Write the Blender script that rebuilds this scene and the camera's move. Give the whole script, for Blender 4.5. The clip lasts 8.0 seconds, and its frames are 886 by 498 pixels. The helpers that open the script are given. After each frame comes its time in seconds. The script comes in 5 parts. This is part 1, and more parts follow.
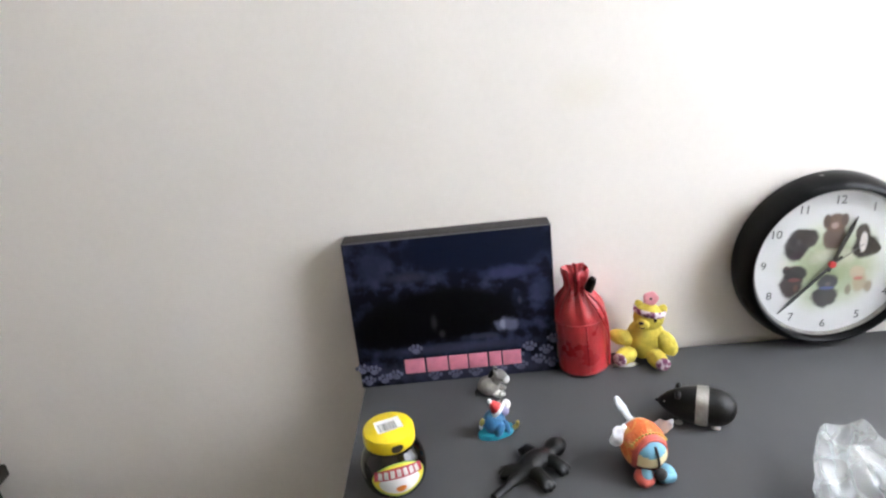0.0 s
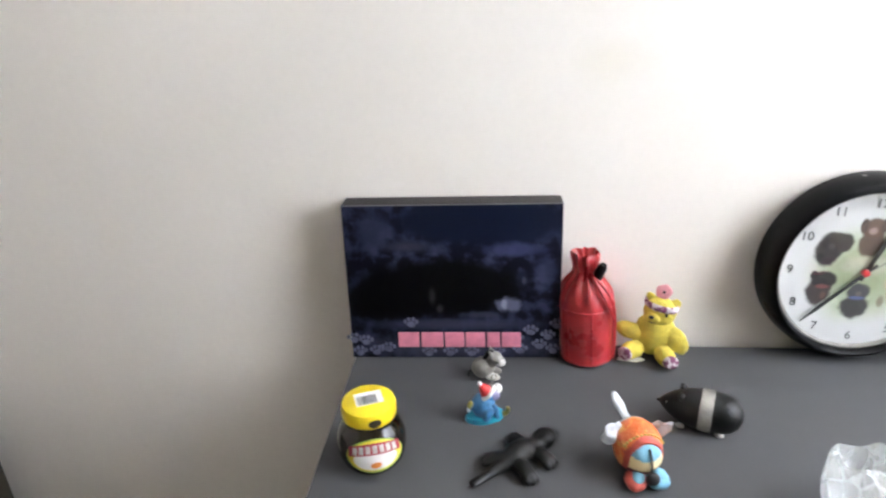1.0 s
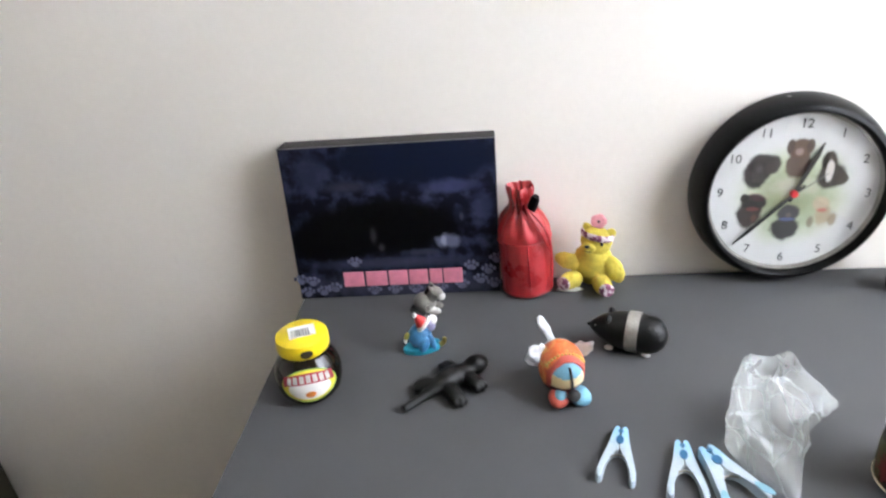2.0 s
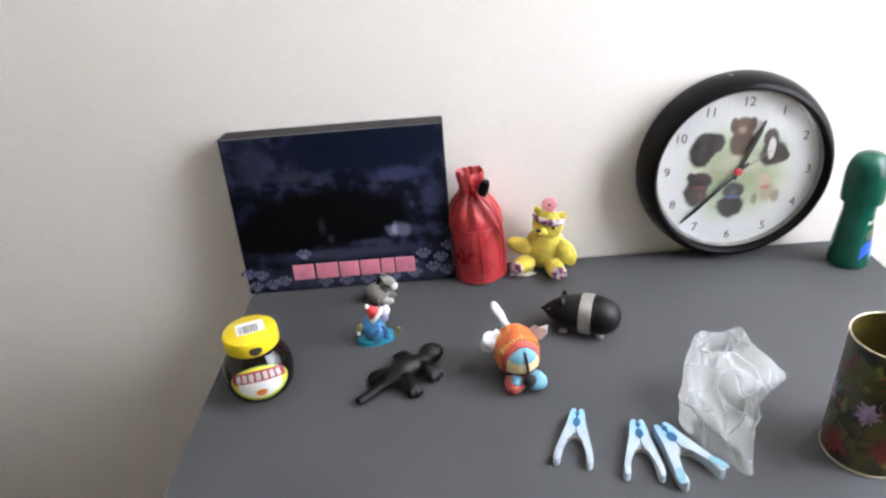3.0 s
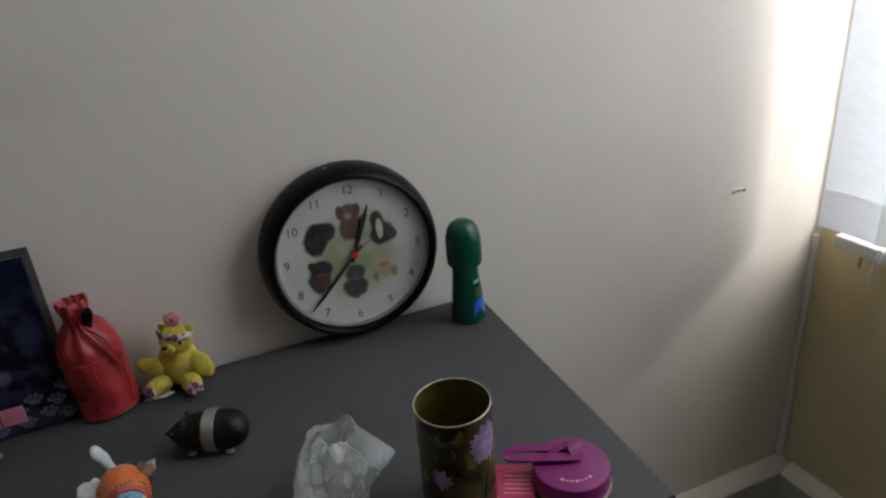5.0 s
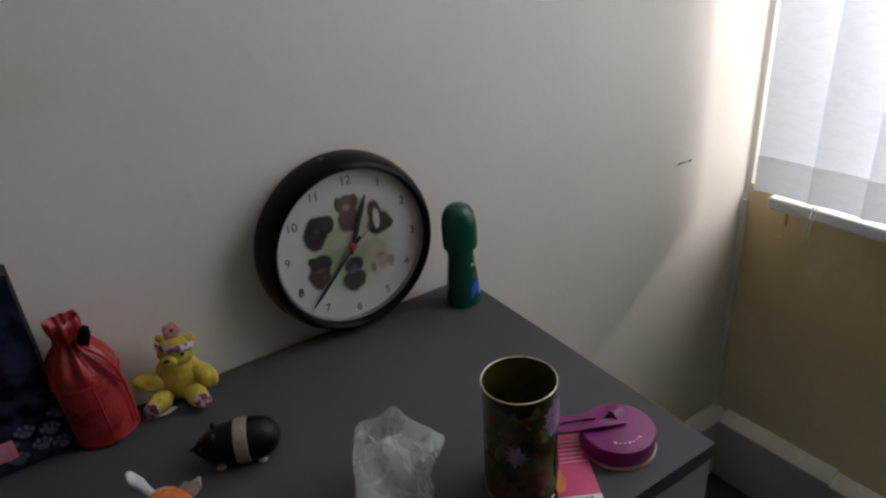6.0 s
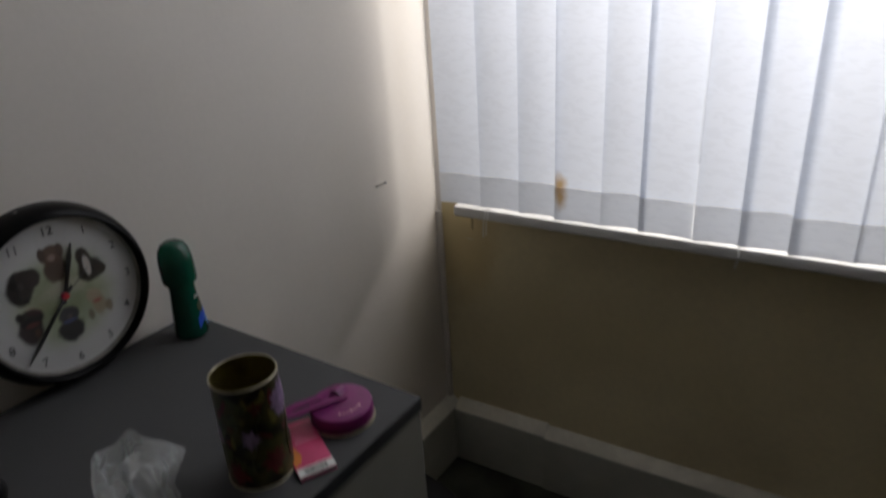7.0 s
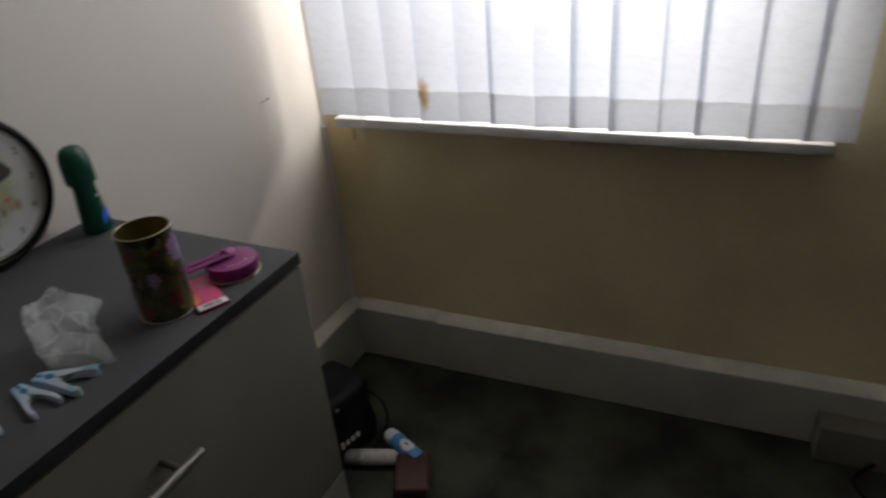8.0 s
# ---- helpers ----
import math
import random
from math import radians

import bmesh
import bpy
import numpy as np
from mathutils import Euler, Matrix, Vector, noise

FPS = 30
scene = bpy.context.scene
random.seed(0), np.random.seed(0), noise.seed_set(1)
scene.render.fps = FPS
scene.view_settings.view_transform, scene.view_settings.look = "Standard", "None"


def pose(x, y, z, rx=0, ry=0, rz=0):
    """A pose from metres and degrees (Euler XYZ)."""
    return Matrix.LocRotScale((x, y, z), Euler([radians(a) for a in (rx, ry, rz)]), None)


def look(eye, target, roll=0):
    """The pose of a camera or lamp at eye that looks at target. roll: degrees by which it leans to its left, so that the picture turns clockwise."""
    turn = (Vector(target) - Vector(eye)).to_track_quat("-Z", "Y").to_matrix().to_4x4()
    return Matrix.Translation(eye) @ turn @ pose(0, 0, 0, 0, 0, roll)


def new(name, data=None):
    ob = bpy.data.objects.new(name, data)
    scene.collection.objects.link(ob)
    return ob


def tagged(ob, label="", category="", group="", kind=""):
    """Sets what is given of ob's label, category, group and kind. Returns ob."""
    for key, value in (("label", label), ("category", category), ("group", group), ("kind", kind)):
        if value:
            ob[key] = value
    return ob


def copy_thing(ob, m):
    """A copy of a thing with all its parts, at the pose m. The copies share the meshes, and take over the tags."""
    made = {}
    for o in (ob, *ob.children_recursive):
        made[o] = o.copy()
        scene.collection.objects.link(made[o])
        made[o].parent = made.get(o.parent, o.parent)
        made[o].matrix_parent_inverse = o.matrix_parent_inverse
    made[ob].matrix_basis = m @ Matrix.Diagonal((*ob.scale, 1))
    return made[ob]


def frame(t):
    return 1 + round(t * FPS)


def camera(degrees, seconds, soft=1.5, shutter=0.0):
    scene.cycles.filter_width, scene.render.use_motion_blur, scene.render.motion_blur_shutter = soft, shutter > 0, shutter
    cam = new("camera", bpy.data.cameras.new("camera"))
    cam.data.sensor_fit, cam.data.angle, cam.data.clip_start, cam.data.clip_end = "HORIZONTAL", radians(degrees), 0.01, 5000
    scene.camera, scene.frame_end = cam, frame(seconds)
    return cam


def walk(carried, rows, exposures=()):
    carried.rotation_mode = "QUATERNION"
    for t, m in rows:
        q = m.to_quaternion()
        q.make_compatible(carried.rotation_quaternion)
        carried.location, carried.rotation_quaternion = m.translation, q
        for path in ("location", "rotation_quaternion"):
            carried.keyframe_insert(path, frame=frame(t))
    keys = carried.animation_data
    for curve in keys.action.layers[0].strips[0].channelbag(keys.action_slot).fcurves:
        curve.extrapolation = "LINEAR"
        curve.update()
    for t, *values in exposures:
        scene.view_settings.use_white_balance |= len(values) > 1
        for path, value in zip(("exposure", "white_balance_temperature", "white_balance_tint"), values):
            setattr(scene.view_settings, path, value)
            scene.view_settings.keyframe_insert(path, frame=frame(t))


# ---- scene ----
from mathutils.bvhtree import BVHTree

cam = camera(66.8, 8.0, soft=2.2, shutter=0.5)
PATH = [
    (0, (0.182, 0.105, 1.21), (0.086, 1.948, 0.439), -6.3),
    (0.5, (0.158, 0.143, 1.198), (0.068, 1.954, 0.353), -3.7),
    (1, (0.206, 0.142, 1.185), (0.026, 1.954, 0.358), -2.3),
    (2.3, (0.286, 0.12, 1.162), (0.118, 1.874, 0.215), -5.9),
    (2.5, (0.287, 0.12, 1.162), (0.183, 1.885, 0.228), -5.2),
    (2.8, (0.282, 0.129, 1.155), (0.215, 1.871, 0.175), -5.0),
    (3, (0.284, 0.132, 1.157), (0.222, 1.881, 0.188), -4.9),
    (3.5, (0.313, 0.138, 1.161), (0.483, 1.913, 0.254), -4.0),
    (3.7, (0.34, 0.137, 1.163), (0.653, 1.896, 0.263), -3.0),
    (4, (0.38, 0.144, 1.167), (0.879, 1.838, 0.229), -2.7),
    (4.2, (0.402, 0.142, 1.173), (0.969, 1.824, 0.251), -2.5),
    (4.5, (0.438, 0.126, 1.167), (1.088, 1.797, 0.28), -3.7),
    (5, (0.446, 0.12, 1.174), (1.068, 1.823, 0.33), -5.2),
    (5.2, (0.442, 0.121, 1.173), (1.115, 1.781, 0.283), -4.3),
    (6.3, (0.294, 0.193, 1.185), (1.375, 1.639, 0.324), -4.7),
    (6.5, (0.29, 0.171, 1.189), (1.536, 1.52, 0.397), -4.1),
    (6.8, (0.302, 0.122, 1.193), (1.777, 1.203, 0.383), -2.4),
    (7, (0.279, 0.074, 1.182), (1.773, 1.123, 0.366), -3.7),
    (7.3, (0.217, 0.002, 1.165), (1.629, 1.061, 0.224), -4.2),
    (7.5, (0.175, -0.034, 1.167), (1.619, 0.983, 0.229), -4.8),
    (7.7, (0.144, -0.065, 1.166), (1.623, 0.886, 0.213), -4.9),
    (8, (0.146, -0.093, 1.161), (1.689, 0.731, 0.191), -5.4),
]
EXPOSURES = [(0, 1.29, 6550, 10), (1.0, 1.4, 6550, 10), (2.5, 1.32, 6500, 10), (3.0, 1.34, 6500, 11), (3.5, 1.12, 6500, 11), (4.0, 0.67, 6600, 10.5), (4.5, -0.1, 6680, 9.5), (5.0, -0.9, 6700, 9), (6.3, -1.22, 6800, 11), (6.5, -1.36, 6800, 11), (7.0, -1.83, 6850, 12), (7.5, -1.12, 6950, 12), (8.0, -1.27, 6950, 12)]
walk(cam, [(t, look(eye, target, roll)) for t, eye, target, roll in PATH], EXPOSURES)

# ---- world and light ----
TOP, WALL, FL = 0.74, 0.856, 0.03          # dresser top, back wall, floor
EAST = pose(1.383, WALL, 0, 0, 0, 3.0)    # the window wall, a little out of square
world = bpy.data.worlds.new("sky")
scene.world = world
world.use_nodes = True
wn = world.node_tree
sky = wn.nodes.new("ShaderNodeTexSky")
sky.sky_type, sky.sun_disc, sky.sun_elevation, sky.sun_rotation = "NISHITA", False, radians(40), radians(60)
wn.links.new(sky.outputs[0], wn.nodes["Background"].inputs[0])
wn.nodes["Background"].inputs[1].default_value = 0.1

lamp = bpy.data.lights.new("window_daylight", "AREA")
lamp.shape, lamp.size, lamp.size_y, lamp.energy, lamp.color = "RECTANGLE", 1.4, 1.0, 134.0, (0.965, 0.962, 0.98)
daylight = new("window_daylight", lamp)
daylight.matrix_world = EAST @ pose(0.42, -0.77, 1.86) @ Matrix.Rotation(radians(90), 4, "Y")


# ---- material makers ----
def mat(name, col, rough=0.5, metal=0.0, var=0.12, scale=25.0, bump=0.1, bscale=250.0, col2=None, spread=(0.35, 0.65), coat=0.0, spec=0.5):
    m = bpy.data.materials.new(name)
    m.use_nodes = True
    nt = m.node_tree
    b = nt.nodes["Principled BSDF"]
    co = nt.nodes.new("ShaderNodeTexCoord")
    n1 = nt.nodes.new("ShaderNodeTexNoise")
    n1.inputs["Scale"].default_value, n1.inputs["Detail"].default_value = scale, 6
    n2 = nt.nodes.new("ShaderNodeTexNoise")
    n2.inputs["Scale"].default_value, n2.inputs["Detail"].default_value = bscale, 3
    nt.links.new(co.outputs["Object"], n1.inputs["Vector"])
    nt.links.new(co.outputs["Object"], n2.inputs["Vector"])
    ramp = nt.nodes.new("ShaderNodeValToRGB")
    dark = tuple(c * (1 - var) for c in col) if col2 is None else col2
    ramp.color_ramp.elements[0].position, ramp.color_ramp.elements[1].position = spread
    ramp.color_ramp.elements[0].color = (*dark, 1)
    ramp.color_ramp.elements[1].color = (*(min(1, c * (1 + var * 0.5)) for c in col), 1)
    nt.links.new(n1.outputs["Fac"], ramp.inputs["Fac"])
    mix = nt.nodes.new("ShaderNodeMix")
    mix.data_type, mix.blend_type = "RGBA", "MULTIPLY"
    mix.inputs["Factor"].default_value = min(1.0, var * 2)
    nt.links.new(ramp.outputs["Color"], mix.inputs["A"])
    grey = nt.nodes.new("ShaderNodeMapRange")
    grey.inputs["To Min"].default_value, grey.inputs["To Max"].default_value = 0.7, 1.25
    nt.links.new(n2.outputs["Fac"], grey.inputs["Value"])
    nt.links.new(grey.outputs["Result"], mix.inputs["B"])
    nt.links.new(mix.outputs["Result"], b.inputs["Base Color"])
    rr = nt.nodes.new("ShaderNodeMapRange")
    rr.inputs["To Min"].default_value, rr.inputs["To Max"].default_value = max(0.02, rough - 0.08), min(1, rough + 0.08)
    nt.links.new(n1.outputs["Fac"], rr.inputs["Value"])
    nt.links.new(rr.outputs["Result"], b.inputs["Roughness"])
    b.inputs["Metallic"].default_value, b.inputs["Coat Weight"].default_value = metal, coat
    b.inputs["Specular IOR Level"].default_value = spec
    if bump:
        bp = nt.nodes.new("ShaderNodeBump")
        bp.inputs["Strength"].default_value, bp.inputs["Distance"].default_value = bump, 0.002
        nt.links.new(n2.outputs["Fac"], bp.inputs["Height"])
        nt.links.new(bp.outputs["Normal"], b.inputs["Normal"])
    return m


def nodes_of(m):
    nt = m.node_tree
    return nt, nt.nodes["Principled BSDF"]


def blob_mask(nt, centre, radii, soft=0.35, wobble=0.0, wscale=20.0):
    """A soft-edged ellipse in object space: 1 inside, 0 outside."""
    co = nt.nodes.new("ShaderNodeTexCoord")
    sub = nt.nodes.new("ShaderNodeVectorMath")
    sub.operation = "SUBTRACT"
    sub.inputs[1].default_value = centre
    nt.links.new(co.outputs["Object"], sub.inputs[0])
    div = nt.nodes.new("ShaderNodeVectorMath")
    div.operation = "DIVIDE"
    div.inputs[1].default_value = radii
    nt.links.new(sub.outputs[0], div.inputs[0])
    ln = nt.nodes.new("ShaderNodeVectorMath")
    ln.operation = "LENGTH"
    nt.links.new(div.outputs[0], ln.inputs[0])
    value = ln.outputs["Value"]
    if wobble:
        no = nt.nodes.new("ShaderNodeTexNoise")
        no.inputs["Scale"].default_value, no.inputs["Detail"].default_value = wscale, 5
        nt.links.new(co.outputs["Object"], no.inputs["Vector"])
        ma = nt.nodes.new("ShaderNodeMath")
        ma.operation = "MULTIPLY_ADD"
        ma.inputs[1].default_value = wobble
        nt.links.new(no.outputs["Fac"], ma.inputs[0])
        nt.links.new(value, ma.inputs[2])
        value = ma.outputs[0]
    mr = nt.nodes.new("ShaderNodeMapRange")
    mr.interpolation_type = "SMOOTHSTEP"
    mr.inputs["From Min"].default_value, mr.inputs["From Max"].default_value = 1 - soft + wobble * 0.5, 1 + wobble * 0.5
    mr.inputs["To Min"].default_value, mr.inputs["To Max"].default_value = 1, 0
    nt.links.new(value, mr.inputs["Value"])
    return mr.outputs["Result"]


def lay_over(m, mask, col, amount=1.0):
    """Mixes a colour over the base colour of m where the mask is 1."""
    nt, b = nodes_of(m)
    old = b.inputs["Base Color"].links[0].from_socket
    mix = nt.nodes.new("ShaderNodeMix")
    mix.data_type = "RGBA"
    scale = nt.nodes.new("ShaderNodeMath")
    scale.operation = "MULTIPLY"
    scale.inputs[1].default_value = amount
    nt.links.new(mask, scale.inputs[0])
    nt.links.new(scale.outputs[0], mix.inputs["Factor"])
    nt.links.new(old, mix.inputs["A"])
    mix.inputs["B"].default_value = (*col, 1)
    nt.links.new(mix.outputs["Result"], b.inputs["Base Color"])


def sheet_mat(name, col, through_amount, rough=0.5):
    """Thin cloth: diffuse and translucent."""
    m = bpy.data.materials.new(name)
    m.use_nodes = True
    nt, b = nodes_of(m)
    out = nt.nodes["Material Output"]
    b.inputs["Roughness"].default_value = rough
    co = nt.nodes.new("ShaderNodeTexCoord")
    mp = nt.nodes.new("ShaderNodeMapping")
    mp.inputs["Scale"].default_value = (30, 30, 90)
    nt.links.new(co.outputs["Object"], mp.inputs["Vector"])
    no = nt.nodes.new("ShaderNodeTexNoise")
    no.inputs["Scale"].default_value, no.inputs["Detail"].default_value, no.inputs["Distortion"].default_value = 1.0, 5, 1.2
    nt.links.new(mp.outputs["Vector"], no.inputs["Vector"])
    ramp = nt.nodes.new("ShaderNodeValToRGB")
    ramp.color_ramp.elements[0].position, ramp.color_ramp.elements[1].position = 0.42, 0.5
    ramp.color_ramp.elements[0].color = (*(c * 0.965 for c in col), 1)
    ramp.color_ramp.elements[1].color = (*col, 1)
    nt.links.new(no.outputs["Fac"], ramp.inputs["Fac"])
    nt.links.new(ramp.outputs["Color"], b.inputs["Base Color"])
    tr = nt.nodes.new("ShaderNodeBsdfTranslucent")
    nt.links.new(ramp.outputs["Color"], tr.inputs["Color"])
    mix = nt.nodes.new("ShaderNodeMixShader")
    mix.inputs[0].default_value = through_amount
    nt.links.new(b.outputs[0], mix.inputs[1])
    nt.links.new(tr.outputs[0], mix.inputs[2])
    nt.links.new(mix.outputs[0], out.inputs["Surface"])
    return m


# ---- materials ----
M = {}
M["paint"] = mat("cream_wall_paint", (0.795, 0.745, 0.68), 0.72, var=0.05, scale=2.2, bump=0.12, bscale=120)
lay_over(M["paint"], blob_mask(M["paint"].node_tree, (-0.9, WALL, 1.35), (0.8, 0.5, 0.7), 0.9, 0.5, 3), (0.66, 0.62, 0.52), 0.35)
lay_over(M["paint"], blob_mask(M["paint"].node_tree, (0.316, WALL, 1.07), (0.06, 0.5, 0.035), 0.9, 0.7, 14), (0.70, 0.64, 0.50), 0.3)
M["paint_east"] = mat("worn_shade_browned_cream_paint", (0.77, 0.67, 0.43), 0.7, var=0.14, scale=3.0, bump=0.35, bscale=70)
# browner patch in the corner beside the sill end
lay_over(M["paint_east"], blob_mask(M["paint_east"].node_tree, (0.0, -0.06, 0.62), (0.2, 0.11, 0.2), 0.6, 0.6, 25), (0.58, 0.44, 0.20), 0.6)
# broad brown patch: shade below the window put into the paint colour
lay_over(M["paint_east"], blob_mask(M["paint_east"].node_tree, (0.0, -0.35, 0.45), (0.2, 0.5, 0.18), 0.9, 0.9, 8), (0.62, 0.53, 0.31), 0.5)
lay_over(M["paint_east"], blob_mask(M["paint_east"].node_tree, (0.0, -0.083, 0.662), (0.2, 0.004, 0.032), 0.5, 1.6, 90), (0.16, 0.11, 0.05), 0.8)
lay_over(M["paint_east"], blob_mask(M["paint_east"].node_tree, (0.0, -0.075, 0.615), (0.2, 0.014, 0.003), 0.6, 1.2, 90), (0.70, 0.64, 0.48), 0.7)
# invented dark tone for the unseen far wall, to lower bounced fill light
M["paint_far"] = mat("fill_cutting_taupe_paint", (0.50, 0.44, 0.35), 0.75, var=0.06, scale=2.2, bump=0.12, bscale=120)
M["ceiling"] = mat("white_ceiling_paint", (0.86, 0.85, 0.83), 0.8, var=0.04, scale=3)
# skirting front darkened for its shade, top bead lightened for light from above
M["skirt"] = mat("shaded_white_gloss_paint", (0.43, 0.43, 0.38), 0.4, var=0.12, scale=8, bump=0.2, bscale=60)
M["skirt_top"] = mat("lit_skirting_top_paint", (0.78, 0.755, 0.66), 0.5, var=0.15, scale=14, bump=0.3, bscale=70)
M["gloss"] = mat("white_gloss_paint", (0.74, 0.73, 0.70), 0.35, var=0.08, scale=8, bump=0.15, bscale=60)
M["carpet"] = mat("dark_grey_carpet", (0.046, 0.049, 0.036), 0.95, var=0.75, scale=8, bump=1.0, bscale=420)
M["pvc"] = mat("white_window_plastic", (0.82, 0.82, 0.82), 0.3, var=0.04)
M["dresser_top"] = mat("slate_grey_laminate", (0.081, 0.082, 0.084), 0.6, spec=0.06, var=0.05, scale=12, bump=0.05, bscale=900)
M["dresser_edge"] = mat("charcoal_edge_band", (0.03, 0.032, 0.034), 0.45, var=0.1)
M["dresser_body"] = mat("mid_grey_laminate", (0.20, 0.195, 0.168), 0.5, spec=0.2, var=0.06, scale=9, bump=0.05, bscale=900)
M["steel"] = mat("brushed_steel", (0.28, 0.27, 0.24), 0.5, 1.0, var=0.06, scale=90)
M["dark_wood"] = mat("dark_brown_wood", (0.035, 0.028, 0.018), 0.5, var=0.3, scale=18)
M["black"] = mat("black_plastic", (0.0035, 0.0035, 0.004), 0.3, spec=0.12, var=0.25, scale=30)
M["white"] = mat("white_plastic", (0.8, 0.8, 0.79), 0.35, var=0.04)
M["ink"] = mat("black_ink", (0.02, 0.02, 0.02), 0.6, var=0.1)
M["numeral_ink"] = mat("faded_black_ink", (0.085, 0.085, 0.09), 0.6, var=0.15)
M["grey_ink"] = mat("grey_ink", (0.16, 0.16, 0.16), 0.6, var=0.1)
M["gold"] = mat("gold_lacquer", (0.55, 0.42, 0.12), 0.3, 1.0, var=0.2, scale=60)
M["rim_metal"] = mat("worn_brass_rim", (0.60, 0.55, 0.40), 0.3, 1.0, var=0.3, scale=200)
M["tin_inside"] = mat("olive_gold_lacquer", (0.33, 0.285, 0.085), 0.38, 0.9, var=0.25, scale=50)

def thin_glass(name, gloss):
    """A thin clear pane: see-through, with a share of mirror gloss."""
    m = bpy.data.materials.new(name)
    m.use_nodes = True
    nt = m.node_tree
    nt.nodes.remove(nt.nodes["Principled BSDF"])
    tp, gl, mx = (nt.nodes.new(k) for k in ("ShaderNodeBsdfTransparent", "ShaderNodeBsdfGlossy", "ShaderNodeMixShader"))
    gl.inputs["Roughness"].default_value, mx.inputs[0].default_value = 0.03, gloss
    nt.links.new(tp.outputs[0], mx.inputs[1])
    nt.links.new(gl.outputs[0], mx.inputs[2])
    nt.links.new(mx.outputs[0], nt.nodes["Material Output"].inputs["Surface"])
    return m


M["cover"] = thin_glass("clear_clock_cover", 0.08)
M["glass"] = thin_glass("clear_window_glass", 0.05)
M["blind"] = sheet_mat("white_blind_cloth", (0.825, 0.875, 0.96), 0.45, rough=0.7)
M["hem"] = sheet_mat("doubled_blind_cloth", (0.88, 0.875, 0.865), 0.68, rough=0.7)


def stained(name, base, through_amount, zmid, zr):
    m = sheet_mat(name, base, through_amount, rough=0.7)
    nt, b = nodes_of(m)
    mask = blob_mask(nt, (0, 0.034, zmid), (0.2, 0.016, zr), 0.95, 0.9, 55)
    old = b.inputs["Base Color"].links[0].from_socket
    mix = nt.nodes.new("ShaderNodeMix")
    mix.data_type = "RGBA"
    nt.links.new(mask, mix.inputs["Factor"])
    nt.links.new(old, mix.inputs["A"])
    mix.inputs["B"].default_value = (0.56, 0.38, 0.19, 1)
    for n in nt.nodes:
        if n.type in ("BSDF_PRINCIPLED", "BSDF_TRANSLUCENT"):
            nt.links.new(mix.outputs["Result"], n.inputs[0])
    return m


M["blind_stained"] = stained("rust_stained_blind_cloth", (0.825, 0.875, 0.96), 0.45, 0.066, 0.028)
M["hem_stained"] = stained("rust_stained_doubled_cloth", (0.88, 0.875, 0.865), 0.68, 0.045, 0.040)


# ---- mesh makers ----
def box(bm, c, s, bevel=0.0, mi=0, m=None, seg=2):
    r = bmesh.ops.create_cube(bm, size=1.0, matrix=(m or Matrix()) @ Matrix.Translation(c) @ Matrix.Diagonal((*s, 1)))
    faces = {f for v in r["verts"] for f in v.link_faces}
    for f in faces:
        f.material_index = mi
    if bevel:
        edges = list({e for f in faces for e in f.edges})
        out = bmesh.ops.bevel(bm, geom=edges, offset=bevel, segments=seg, profile=0.6, affect="EDGES", clamp_overlap=True)
        for f in out["faces"]:
            f.material_index = mi


def lathe(bm, prof, segs=40, mi=0, m=None, wob=None, caps=True):
    """Turns (radius, height) pairs round z. wob(angle, height) scales the radius."""
    m = m or Matrix()
    rings = []
    for r, z in prof:
        ring = []
        for k in range(segs):
            a = 2 * math.pi * k / segs
            q = r * (wob(a, z) if wob else 1)
            ring.append(bm.verts.new(m @ Vector((q * math.cos(a), q * math.sin(a), z))))
        rings.append(ring)
    for i in range(len(rings) - 1):
        for k in range(segs):
            f = bm.faces.new((rings[i][k], rings[i][(k + 1) % segs], rings[i + 1][(k + 1) % segs], rings[i + 1][k]))
            f.material_index = mi
    if caps and prof[0][0] > 1e-5:
        f = bm.faces.new(list(reversed(rings[0])))
        f.material_index = mi
    if caps and prof[-1][0] > 1e-5:
        f = bm.faces.new(rings[-1])
        f.material_index = mi


def ball(bm, c, r, mi=0, rot=(0, 0, 0), u=20, v=12, m=None):
    t = (m or Matrix()) @ Matrix.Translation(c) @ Euler([radians(a) for a in rot]).to_matrix().to_4x4() @ Matrix.Diagonal((*r, 1))
    out = bmesh.ops.create_uvsphere(bm, u_segments=u, v_segments=v, radius=1.0, matrix=t)
    for f in {f for w in out["verts"] for f in w.link_faces}:
        f.material_index = mi


def tube(bm, pts, radii, segs=10, mi=0, flat=1.0, m=None):
    """A round or flattened tube along a smooth line through pts."""
    m = m or Matrix()
    pts = [Vector(p) for p in pts]
    if not isinstance(radii, (list, tuple)):
        radii = [radii] * len(pts)
    rings = []
    for i, p in enumerate(pts):
        d = (pts[min(i + 1, len(pts) - 1)] - pts[max(i - 1, 0)]).normalized()
        up = Vector((0, 0, 1)) if abs(d.z) < 0.9 else Vector((1, 0, 0))
        a = d.cross(up).normalized()
        c = a.cross(d).normalized()
        rings.append([bm.verts.new(m @ (p + radii[i] * (math.cos(t) * a + flat * math.sin(t) * c))) for t in (2 * math.pi * k / segs for k in range(segs))])
    for i in range(len(rings) - 1):
        for k in range(segs):
            bm.faces.new((rings[i][k], rings[i][(k + 1) % segs], rings[i + 1][(k + 1) % segs], rings[i + 1][k])).material_index = mi
    bm.faces.new(list(reversed(rings[0]))).material_index = mi
    bm.faces.new(rings[-1]).material_index = mi


